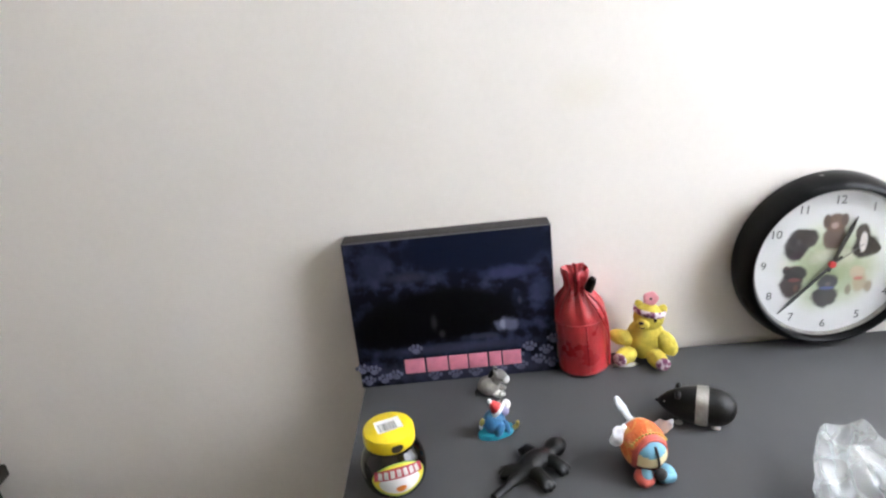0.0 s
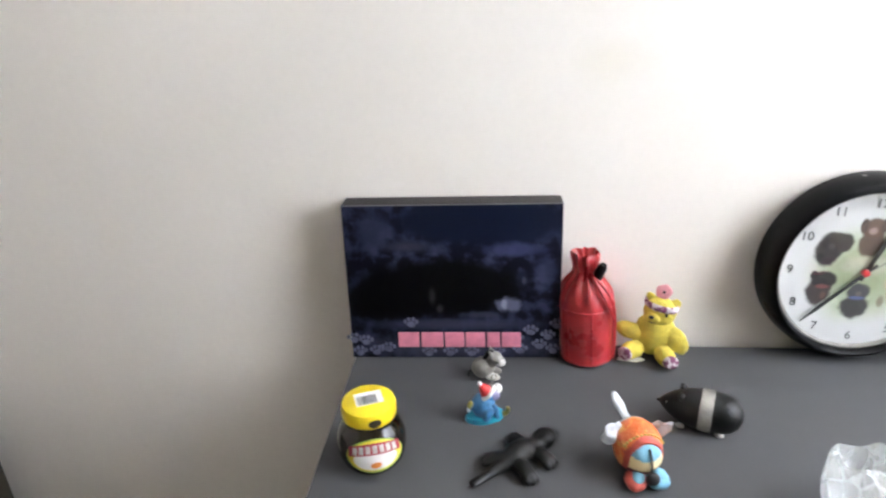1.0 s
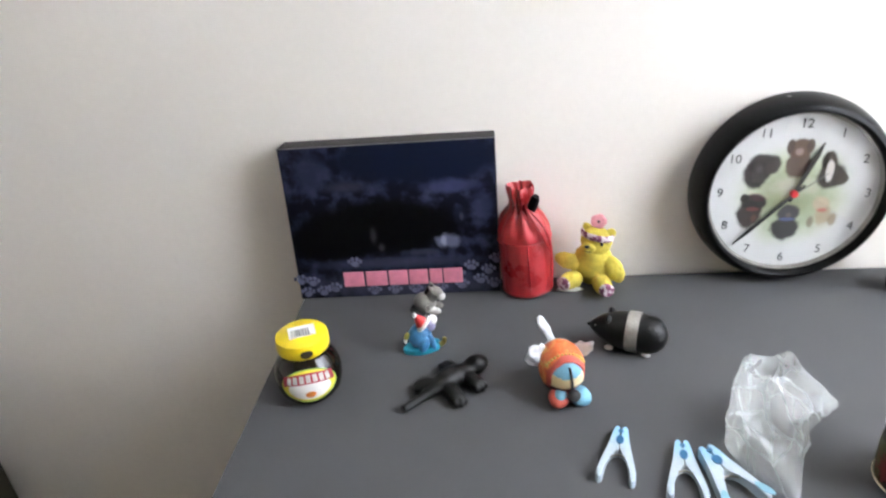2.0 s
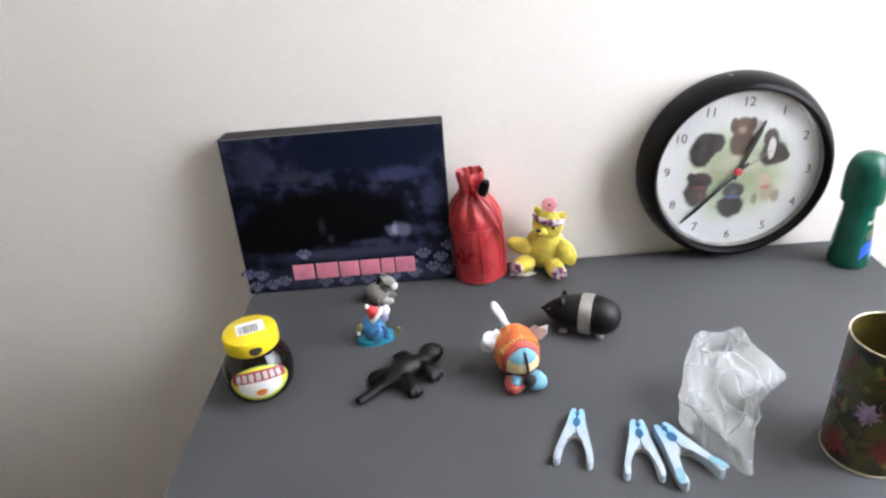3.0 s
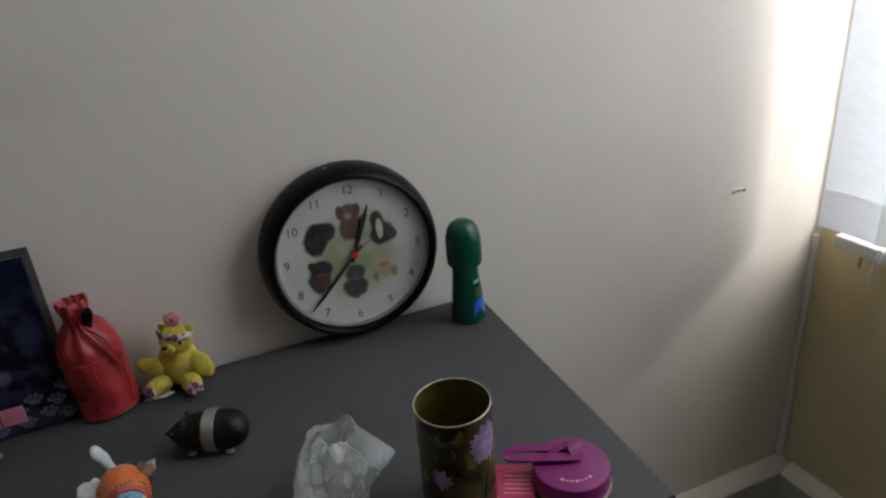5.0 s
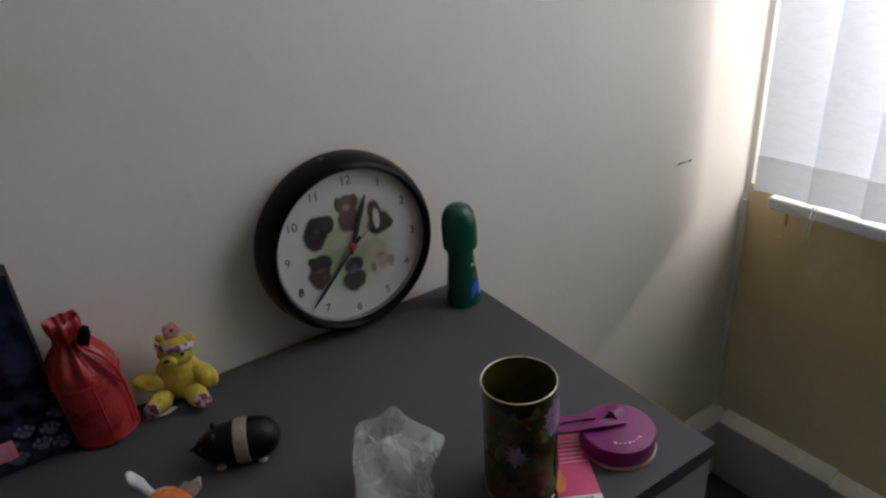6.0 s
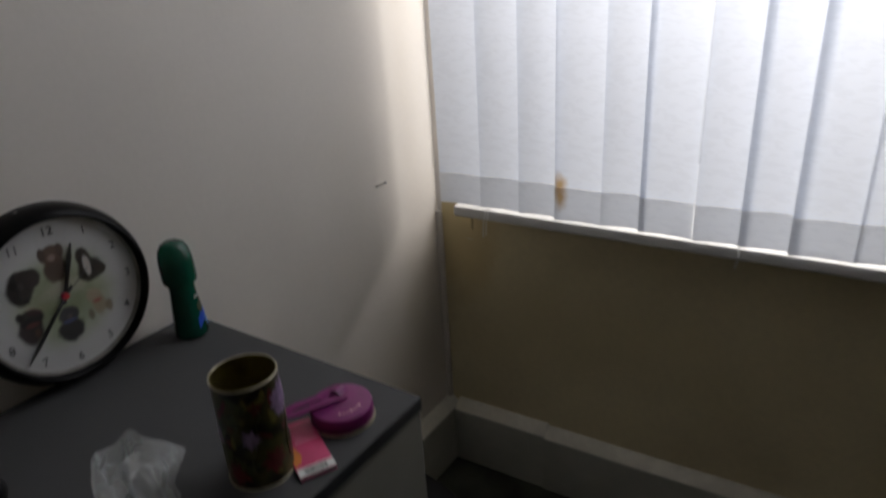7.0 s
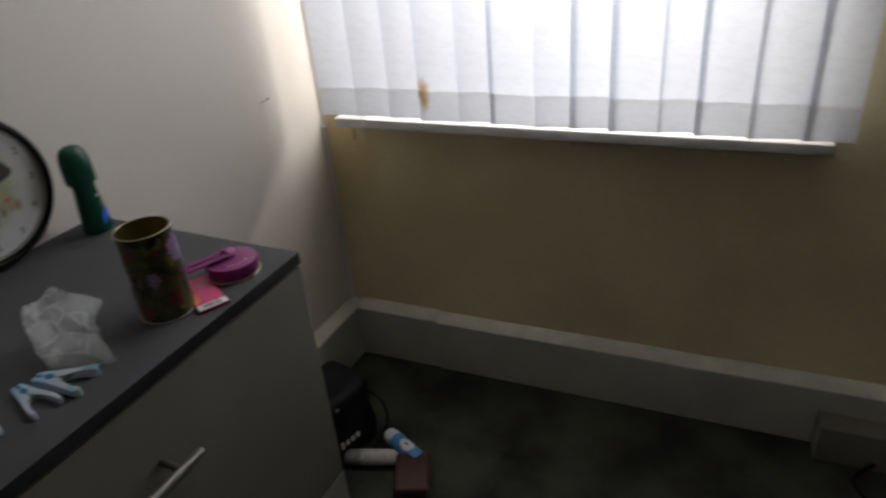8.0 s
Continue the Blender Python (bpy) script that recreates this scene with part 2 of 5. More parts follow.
def smooth_line(pts, n=6):
    """Catmull-Rom points through pts."""
    pts = [Vector(p) for p in pts]
    out = []
    for i in range(len(pts) - 1):
        p0, p1, p2, p3 = pts[max(i - 1, 0)], pts[i], pts[i + 1], pts[min(i + 2, len(pts) - 1)]
        for k in range(n):
            t = k / n
            out.append(0.5 * ((2 * p1) + (p2 - p0) * t + (2 * p0 - 5 * p1 + 4 * p2 - p3) * t * t + (3 * p1 - p0 - 3 * p2 + p3) * t ** 3))
    return out + [pts[-1]]


def slab(bm, outline, thick, mi=0, m=None, bevel=0.0):
    """A flat plate: the outline in x, y, raised by thick along z."""
    m = m or Matrix()
    low = [bm.verts.new(m @ Vector((x, y, 0))) for x, y in outline]
    high = [bm.verts.new(m @ Vector((x, y, thick))) for x, y in outline]
    n = len(outline)
    faces = [bm.faces.new(list(reversed(low))), bm.faces.new(high)]
    faces += [bm.faces.new((low[k], low[(k + 1) % n], high[(k + 1) % n], high[k])) for k in range(n)]
    for f in faces:
        f.material_index = mi
    if bevel:
        edges = [e for e in faces[1].edges]
        for f in bmesh.ops.bevel(bm, geom=edges, offset=bevel, segments=2, profile=0.5, affect="EDGES", clamp_overlap=True)["faces"]:
            f.material_index = mi


def oval(a, b, n=24, wob=0.0, seed=0):
    rng = random.Random(seed)
    ph = [rng.uniform(0, 6.28) for _ in range(3)]
    return [((1 + wob * (math.sin(2 * t + ph[0]) + 0.6 * math.sin(3 * t + ph[1]) + 0.5 * math.sin(5 * t + ph[2]))) * a * math.cos(t),
             (1 + wob * (math.sin(2 * t + ph[0]) + 0.6 * math.sin(3 * t + ph[1]) + 0.5 * math.sin(5 * t + ph[2]))) * b * math.sin(t)) for t in (2 * math.pi * k / n for k in range(n))]


def wrap(bm, outline, radius_at, z0, a0, lift, mi=0, rings=5, m=None):
    """Lays a filled outline (arc length, height) on a turned body, lift proud of it."""
    m = m or Matrix()
    cx = sum(p[0] for p in outline) / len(outline)
    cz = sum(p[1] for p in outline) / len(outline)

    def put(x, z):
        r = radius_at(z0 + z) + lift
        a = a0 + x / max(radius_at(z0 + cz), 1e-4)
        return bm.verts.new(m @ Vector((r * math.cos(a), r * math.sin(a), z0 + z)))
    prev = None
    for k in range(rings + 1):
        s = k / rings
        ring = [put(cx, cz)] if k == 0 else [put(cx + s * (x - cx), cz + s * (z - cz)) for x, z in outline]
        n = len(outline)
        if k == 1:
            for j in range(n):
                bm.faces.new((prev[0], ring[j], ring[(j + 1) % n])).material_index = mi
        elif k > 1:
            for j in range(n):
                bm.faces.new((prev[j], ring[j], ring[(j + 1) % n], prev[(j + 1) % n])).material_index = mi
        prev = ring


def mesh_of(name, bm, mats, sharp=38):
    bmesh.ops.recalc_face_normals(bm, faces=bm.faces)
    me = bpy.data.meshes.new(name)
    bm.to_mesh(me)
    bm.free()
    for x in mats if isinstance(mats, (list, tuple)) else [mats]:
        me.materials.append(x)
    me.polygons.foreach_set("use_smooth", [True] * len(me.polygons))
    me.set_sharp_from_angle(angle=radians(sharp))
    return me


def part(name, bm, mats, parent, label="", sharp=38):
    ob = new(name, mesh_of(name, bm, mats, sharp))
    ob.parent = parent
    if label:
        ob["label"] = label
    return ob


def thing(name, m, label, category, group="", kind=""):
    ob = new(name)
    ob.empty_display_size = 0.02
    ob.matrix_world = m
    return tagged(ob, label, category, group, kind)


def solid(name, bm, mats, m, label, category, group="", kind="", sharp=38):
    ob = new(name, mesh_of(name, bm, mats, sharp))
    ob.matrix_world = m
    return tagged(ob, label, category, group, kind)


def leaning(k):
    """Leans a thing back as it rises, its base staying flat."""
    return Matrix(((1, 0, 0, 0), (0, 1, k, 0), (0, 0, 1, 0), (0, 0, 0, 1)))


def moulded(bm, voxel):
    """Fuses overlapping shapes into one skin, each face keeping the material beneath it."""
    tree = BVHTree.FromBMesh(bm)
    bm.faces.ensure_lookup_table()
    kinds = [f.material_index for f in bm.faces]
    bmesh.ops.recalc_face_normals(bm, faces=bm.faces)
    me = bpy.data.meshes.new("mould")
    bm.to_mesh(me)
    bm.free()
    tmp = new("mould", me)
    md = tmp.modifiers.new("skin", "REMESH")
    md.mode, md.voxel_size = "VOXEL", voxel
    sm = tmp.modifiers.new("soften", "SMOOTH")
    sm.iterations, sm.factor = 3, 0.5
    skin = bpy.data.meshes.new_from_object(tmp.evaluated_get(bpy.context.evaluated_depsgraph_get()))
    bpy.data.objects.remove(tmp)
    out = bmesh.new()
    out.from_mesh(skin)
    for f in out.faces:
        hit = tree.find_nearest(f.calc_center_median())
        f.material_index = kinds[hit[2]] if hit[2] is not None else 0
    return out


def boxed(*args, **kw):
    bm = bmesh.new()
    box(bm, *args, **kw)
    return bm


def words(name, text, size, material, parent, m, label=""):
    """Lettering in the built-in font as a thin mesh."""
    cu = bpy.data.curves.new(name, "FONT")
    cu.body, cu.size, cu.align_x, cu.align_y, cu.extrude, cu.resolution_u = text, size, "CENTER", "CENTER", 0.0002, 3
    tmp = new(name, cu)
    me = bpy.data.meshes.new_from_object(tmp.evaluated_get(bpy.context.evaluated_depsgraph_get()))
    bpy.data.objects.remove(tmp)
    me.materials.clear()
    me.materials.append(material)
    ob = new(name, me)
    ob.parent = parent
    ob.matrix_basis = m
    if label:
        ob["label"] = label
    return ob


# ---- the room ----
X0, X1, Y0, H = -1.9, 1.368, -2.0, 2.4
bm = boxed(((X0 + X1) / 2, (Y0 + WALL) / 2, FL - 0.05), (X1 - X0 + 0.9, WALL - Y0 + 0.4, 0.1))
tagged(new("floor", mesh_of("floor", bm, M["carpet"])), "dark grey short-pile carpet floor", "floor", kind="structure")
bm = boxed(((X0 + X1) / 2, (Y0 + WALL) / 2, H + 0.05), (X1 - X0 + 0.9, WALL - Y0 + 0.4, 0.1))
tagged(new("ceiling", mesh_of("ceiling", bm, M["ceiling"])), "plain white painted ceiling", "ceiling", kind="structure")
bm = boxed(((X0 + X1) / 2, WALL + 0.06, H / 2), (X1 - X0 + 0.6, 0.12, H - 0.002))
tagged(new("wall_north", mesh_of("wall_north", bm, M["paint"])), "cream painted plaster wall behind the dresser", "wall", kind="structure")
bm = boxed(((X0 + X1) / 2, Y0 - 0.06, H / 2), (X1 - X0 + 0.6, 0.12, H - 0.002))
tagged(new("wall_south", mesh_of("wall_south", bm, M["paint_far"])), "unseen wall, made taupe to cut the fill light", "wall", kind="structure")
bm = boxed((X0 - 0.06, (Y0 + WALL) / 2, H / 2), (0.12, WALL - Y0 - 0.004, H - 0.002))
tagged(new("wall_west", mesh_of("wall_west", bm, M["paint"])), "plain cream painted wall", "wall", kind="structure")
# window wall, built in its own axes: x outwards, -y along the wall from the corner
WU0, WU1, WZ0, WZ1 = 0.010, 1.0, 0.70, 2.2
bm = bmesh.new()
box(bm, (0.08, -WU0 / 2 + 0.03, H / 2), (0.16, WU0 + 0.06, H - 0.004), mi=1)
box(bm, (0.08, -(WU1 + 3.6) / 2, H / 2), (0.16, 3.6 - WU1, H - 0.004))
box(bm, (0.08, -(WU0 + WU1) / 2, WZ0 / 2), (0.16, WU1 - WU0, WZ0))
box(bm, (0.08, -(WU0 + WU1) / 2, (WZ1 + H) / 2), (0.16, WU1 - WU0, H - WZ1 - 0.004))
solid("wall_east", bm, [M["paint_east"], M["paint"]], EAST, "worn cream wall under the window, brown of its shade mixed into the paint", "wall", kind="structure")


def skirting(name, length, m, label):
    """A skirting board with a rounded top; length along x, front towards -y."""
    prof = [(0, FL), (-0.030, FL), (-0.030, 0.1705), (-0.0288, 0.1743), (-0.0255, 0.1785), (-0.0135, 0.1895), (-0.0095, 0.1920), (0, 0.1930)]
    bm = bmesh.new()
    n = max(2, int(length / 0.05))
    rows = []
    for i in range(n + 1):
        x = length * i / n
        w = 0.0012 * noise.noise(Vector((x * 9, 3.1, 0)))
        rows.append([bm.verts.new(Vector((x, y + w, z + (w if z > 0.15 else 0)))) for y, z in prof])
    k = len(prof)
    for i in range(n):
        for j in range(k):
            bm.faces.new((rows[i][j], rows[i + 1][j], rows[i + 1][(j + 1) % k], rows[i][(j + 1) % k]))
    bm.faces.new(rows[0])
    bm.faces.new(list(reversed(rows[-1])))
    # faces of the upward bead take the paint with the light in it
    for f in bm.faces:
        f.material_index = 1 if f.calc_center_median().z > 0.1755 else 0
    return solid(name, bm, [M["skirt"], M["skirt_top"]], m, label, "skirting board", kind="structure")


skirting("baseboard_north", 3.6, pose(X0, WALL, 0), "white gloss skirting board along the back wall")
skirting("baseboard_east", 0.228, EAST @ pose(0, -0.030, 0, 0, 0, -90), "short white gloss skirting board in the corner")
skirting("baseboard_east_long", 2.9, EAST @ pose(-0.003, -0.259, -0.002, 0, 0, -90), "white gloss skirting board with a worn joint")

bm = bmesh.new()
bead = [(-0.004 - 0.003 * noise.noise(Vector((0, 0, z * 14))), -0.004 + 0.002 * noise.noise(Vector((3, 0, z * 11))), z) for z in (0.19 + 0.02 * k for k in range(25))]
tube(bm, bead, [0.0062 + 0.0028 * noise.noise(Vector((7, 0, p[2] * 15))) for p in bead], 10)
solid("trim_corner", bm, M["paint"], EAST, "lumpy painted filler bead in the wall corner", "filler", kind="structure")

# window with frame, panes and sill
window = thing("window_1", EAST @ pose(0, 0, 0), "white plastic window behind a closed vertical blind", "window", kind="structure")
for nm, c, s in (("window_frame", (0.11, -(WU0 + 0.03), (WZ0 + WZ1) / 2), (0.06, 0.06, WZ1 - WZ0 - 0.01)),
                 ("window_frame", (0.11, -(WU1 - 0.03), (WZ0 + WZ1) / 2), (0.06, 0.06, WZ1 - WZ0 - 0.01)),
                 ("window_frame", (0.11, -(WU0 + WU1) / 2, WZ0 + 0.055), (0.06, WU1 - WU0 - 0.124, 0.06)),
                 ("window_frame", (0.11, -(WU0 + WU1) / 2, WZ1 - 0.035), (0.06, WU1 - WU0 - 0.124, 0.06))):
    part(nm, boxed(c, s, 0.006), M["pvc"], window)
pane = part("pane", boxed((0.11, -(WU0 + WU1) / 2, (WZ0 + WZ1) / 2), (0.006, WU1 - WU0 - 0.13, WZ1 - WZ0 - 0.13)), M["glass"], window)
pane.visible_shadow = False
bm = bmesh.new()
box(bm, (0.0055, -0.567, 0.7085), (0.169, 0.962, 0.021), 0.0035, seg=3)
part("window_sill", bm, M["gloss"], window, "white gloss painted window sill board")

# ---- vertical blind ----
blind = thing("vertical_blind", EAST @ pose(-0.090, 0, 0), "white translucent vertical blind, drawn closed, rust stained", "window blind")
part("headrail", boxed((0, -0.54, 2.27), (0.04, 1.06, 0.04), 0.006), M["pvc"], blind)
rng = random.Random(5)
SLAT_W, SLAT_Z0, SLAT_Z1 = 0.088, 0.729, 2.25
# where each louvre begins along the wall, how far it runs behind the next, and its turn
EDGES = (0.067, 0.155, 0.234, 0.304, 0.387, 0.451, 0.540, 0.608, 0.679, 0.765, 0.826, 0.912, 0.996, 1.074)
LAPS = (0.002, 0.002, 0.006, 0.002, 0.010, -0.0016, 0.012, 0.013, 0.004, 0.010, 0.006, 0.010, 0.0)
TILTS = (4, 4, 6, 5, 8, 2, 8, 9, 6, 8, 6, 8, 6)


def slat_mesh(name, z0, z1, grow, material):
    """One louvre: a slightly cupped strip of cloth, as wide as SLAT_W."""
    bm = bmesh.new()
    nw, nz = 8, 2 if z1 - z0 < 0.2 else 14
    grid = []
    for j in range(nz + 1):
        z = z0 + (z1 - z0) * j / nz
        row = []
        for i in range(nw + 1):
            u = (i / nw - 0.5)
            x = 0.004 * (1 - 4 * u * u) + 0.0012 * math.sin(7 * z + 3 * u) + grow
            row.append(bm.verts.new((x, u * SLAT_W, z)))
        grid.append(row)
    for j in range(nz):
        for i in range(nw):
            bm.faces.new((grid[j][i], grid[j][i + 1], grid[j + 1][i + 1], grid[j + 1][i]))
    return mesh_of(name, bm, material)


slat_me = slat_mesh("slat", 0, SLAT_Z1 - SLAT_Z0, 0, M["blind"])
slat_bad = slat_mesh("slat", 0, SLAT_Z1 - SLAT_Z0, 0, M["blind_stained"])
hem_me = slat_mesh("hem", 0.0, 0.060, -0.0018, M["hem"])
hem_bad = slat_mesh("hem", 0.0, 0.060, -0.0018, M["hem_stained"])
for i in range(13):
    wide = EDGES[i + 1] - EDGES[i] + LAPS[i]
    s = new("slat", slat_bad if i == 3 else slat_me)
    s.parent = blind
    s.matrix_basis = pose(rng.uniform(-0.002, 0.002), -EDGES[i] - wide / 2, SLAT_Z0 + rng.uniform(-0.002, 0.002), 0, 0, TILTS[i]) @ Matrix.Diagonal((1, wide / SLAT_W, 1, 1))
    if i == 3:
        s["label"] = "rust-stained louvre"
    hm = new("hem", hem_bad if i == 3 else hem_me)
    hm.parent = s
for u, n in ((0.170, 0.05), (0.176, 0.045), (0.612, 0.03)):
    bm = bmesh.new()
    tube(bm, smooth_line([(-0.01, -u, SLAT_Z0 + 0.004), (-0.026, -u - 0.002, SLAT_Z0 - n * 0.4), (-0.022, -u + 0.002, SLAT_Z0 - n)]), 0.0011, 6)
    part("chain", bm, M["white"], blind, "thin white hanging chain")

M["pale_paint"] = mat("pale_grey_paint", (0.55, 0.53, 0.50), 0.5, var=0.2, scale=120)
M["plug"] = mat("pale_plastic_wall_plug", (0.82, 0.80, 0.76), 0.5, var=0.15, scale=120)
# screw left in the wall, with a scuff beside it
bm = bmesh.new()
lathe(bm, [(0.0045, -0.004), (0.0045, 0.001), (0.0026, 0.002), (0.0020, 0.022), (0.0024, 0.023), (0.0024, 0.0265), (0.0010, 0.0275)], 14)
for f in bm.faces:
    f.material_index = 1 if f.calc_center_median().z > 0.0225 else 0
solid("wall_screw", bm, [M["plug"], M["grey_ink"]], pose(1.193, WALL, 0.784, 66, 0, 14) @ Matrix.Scale(0.75, 4), "pale wall plug with a dark screw tip sticking out", "screw")

# ---- chest of drawers ----
DX0, DX1, DY0, DY1 = 0.030, 0.751, 0.447, 0.840
dresser = thing("chest_of_drawers", pose((DX0 + DX1) / 2, (DY0 + DY1) / 2, FL), "grey laminate chest of drawers with steel bar handles", "chest of drawers")
dw, dd, dh = DX1 - DX0, DY1 - DY0, TOP - FL
bm = bmesh.new()
box(bm, (0, 0, dh - 0.0085), (dw, dd, 0.017), 0.0012, 0)
bm.faces.ensure_lookup_table()
for f in bm.faces:
    if abs(f.normal.z) < 0.5 and (f.normal.y < -0.5):
        f.material_index = 1
part("top", bm, [M["dresser_top"], M["dresser_edge"]], dresser, "slate grey top board with charcoal edges")
for sx in (-1, 1):
    part("side_panel", boxed((sx * (dw / 2 - 0.009), 0.004, (dh - 0.018) / 2), (0.016, dd - 0.012, dh - 0.018), 0.001), M["dresser_body"], dresser)
part("back_panel", boxed((0, dd / 2 - 0.006, dh / 2), (dw - 0.04, 0.006, dh - 0.06)), M["dresser_body"], dresser)
part("plinth", boxed((0, -dd / 2 + 0.05, 0.03), (dw - 0.04, 0.016, 0.06)), M["dresser_edge"], dresser)
for z0, z1, zh in ((0.060, 0.300, 0.235), (0.304, dh - 0.021, 0.601)):
    zc, fh = (z0 + z1) / 2, z1 - z0
    dr = part("drawer", boxed((0, -dd / 2 + 0.0105, zc), (dw - 0.003, 0.017, fh), 0.0012), M["dresser_body"], dresser)
    bm = bmesh.new()
    tube(bm, [(-0.108, -dd / 2 - 0.030, zh), (0.108, -dd / 2 - 0.030, zh)], 0.006, 16)
    for x in (-0.078, 0.078):
        tube(bm, [(x, -dd / 2 + 0.002, zh), (x, -dd / 2 - 0.028, zh)], 0.0042, 12)
    part("handle", bm, M["steel"], dr, "brushed steel bar handle")

# dark bedside cabinet standing further along the back wall
cab = thing("bedside_cabinet", pose(-0.705, 0.63, FL), "dark brown wooden bedside cabinet against the wall", "cabinet")
part("body", boxed((0, 0, 0.3), (0.40, 0.40, 0.58), 0.004), M["dark_wood"], cab)
part("top", boxed((0, 0, 0.602), (0.43, 0.42, 0.02), 0.004), M["dark_wood"], cab)
part("door", boxed((0, -0.208, 0.3), (0.38, 0.014, 0.52), 0.003), M["dark_wood"], cab)


# ---- things on the chest of drawers ----
M["red_leather"] = mat("red_leather", (0.41, 0.031, 0.036), 0.29, var=0.25, scale=40, bump=0.35, bscale=500)
M["yellow_cloth"] = mat("yellow_plush", (0.67, 0.55, 0.08), 0.9, var=0.25, scale=60, bump=0.9, bscale=700)
M["pink"] = mat("pink_felt", (0.80, 0.33, 0.36), 0.8, var=0.2, scale=80)
M["spots"] = mat("spotted_cloth", (0.60, 0.52, 0.54), 0.85, var=0.1, scale=180, col2=(0.20, 0.06, 0.12), spread=(0.47, 0.55))
M["yellow_lid"] = mat("yellow_plastic", (0.78, 0.58, 0.015), 0.32, var=0.1, scale=40)
M["jar_glass"] = mat("dark_brown_glass", (0.005, 0.003, 0.0022), 0.09, spec=0.5, var=0.2, scale=30, bump=0, coat=0.15)
M["label_yellow"] = mat("yellow_label", (0.72, 0.62, 0.05), 0.45, var=0.08)
M["label_green"] = mat("green_label_edge", (0.28, 0.42, 0.06), 0.45, var=0.1)
M["label_red"] = mat("red_label_ribbon", (0.33, 0.02, 0.04), 0.45, var=0.1)
M["paper"] = mat("white_paper", (0.78, 0.77, 0.75), 0.6, var=0.05)
M["orange"] = mat("orange_print", (0.72, 0.22, 0.03), 0.45, var=0.2, scale=60)
M["black_matt"] = mat("black_rubber", (0.0028, 0.003, 0.003), 0.4, spec=0.3, var=0.3, scale=60, bump=0.3, bscale=400)
M["silver"] = mat("silver_band", (0.40, 0.385, 0.35), 0.4, 0.7, var=0.2, scale=80, bump=0.4, bscale=300)
M["fish_orange"] = mat("orange_glitter_cloth", (0.62, 0.13, 0.03), 0.38, var=0.3, scale=120, col2=(0.75, 0.38, 0.10), spread=(0.36, 0.46), bump=0.6, bscale=500)
M["fish_blue"] = mat("sky_blue_cloth", (0.17, 0.39, 0.52), 0.6, var=0.15, scale=60)
M["fish_cream"] = mat("cream_cloth", (0.78, 0.65, 0.36), 0.6, var=0.12, scale=60)
M["fish_white"] = mat("pale_sheer_cloth", (0.56, 0.58, 0.60), 0.5, var=0.18, scale=90, bump=0.5, bscale=300)
M["fish_red"] = mat("coral_red_cloth", (0.50, 0.085, 0.06), 0.6, var=0.2, scale=60)
M["maroon"] = mat("dark_maroon_cloth", (0.10, 0.016, 0.022), 0.7, var=0.3, scale=90)
M["navy"] = mat("navy_felt", (0.02, 0.025, 0.05), 0.8, var=0.3, scale=90)
M["blue_paint"] = mat("blue_figurine_paint", (0.045, 0.17, 0.34), 0.42, var=0.25, scale=120)
M["teal_paint"] = mat("teal_figurine_paint", (0.02, 0.30, 0.42), 0.4, var=0.15, scale=100)
M["red_paint"] = mat("red_figurine_paint", (0.6, 0.03, 0.03), 0.4, var=0.15, scale=100)
M["lilac_paint"] = mat("lilac_figurine_paint", (0.32, 0.30, 0.48), 0.45, var=0.15, scale=100)
M["grey_paint"] = mat("grey_figurine_paint", (0.25, 0.235, 0.21), 0.5, var=0.25, scale=120)
M["peg_white"] = mat("white_peg_plastic", (0.40, 0.475, 0.53), 0.35, var=0.08, scale=70)
lay_over(M["peg_white"], blob_mask(M["peg_white"].node_tree, (0, 0.056, 0.004), (0.03, 0.024, 0.05), 0.9, 0.2, 60), (0.22, 0.46, 0.66), 0.85)
M["peg_blue"] = mat("soft_blue_grip", (0.012, 0.11, 0.24), 0.5, var=0.1, scale=70)
M["peg_grip"] = mat("pale_teal_grip", (0.19, 0.38, 0.47), 0.55, var=0.1, scale=70)


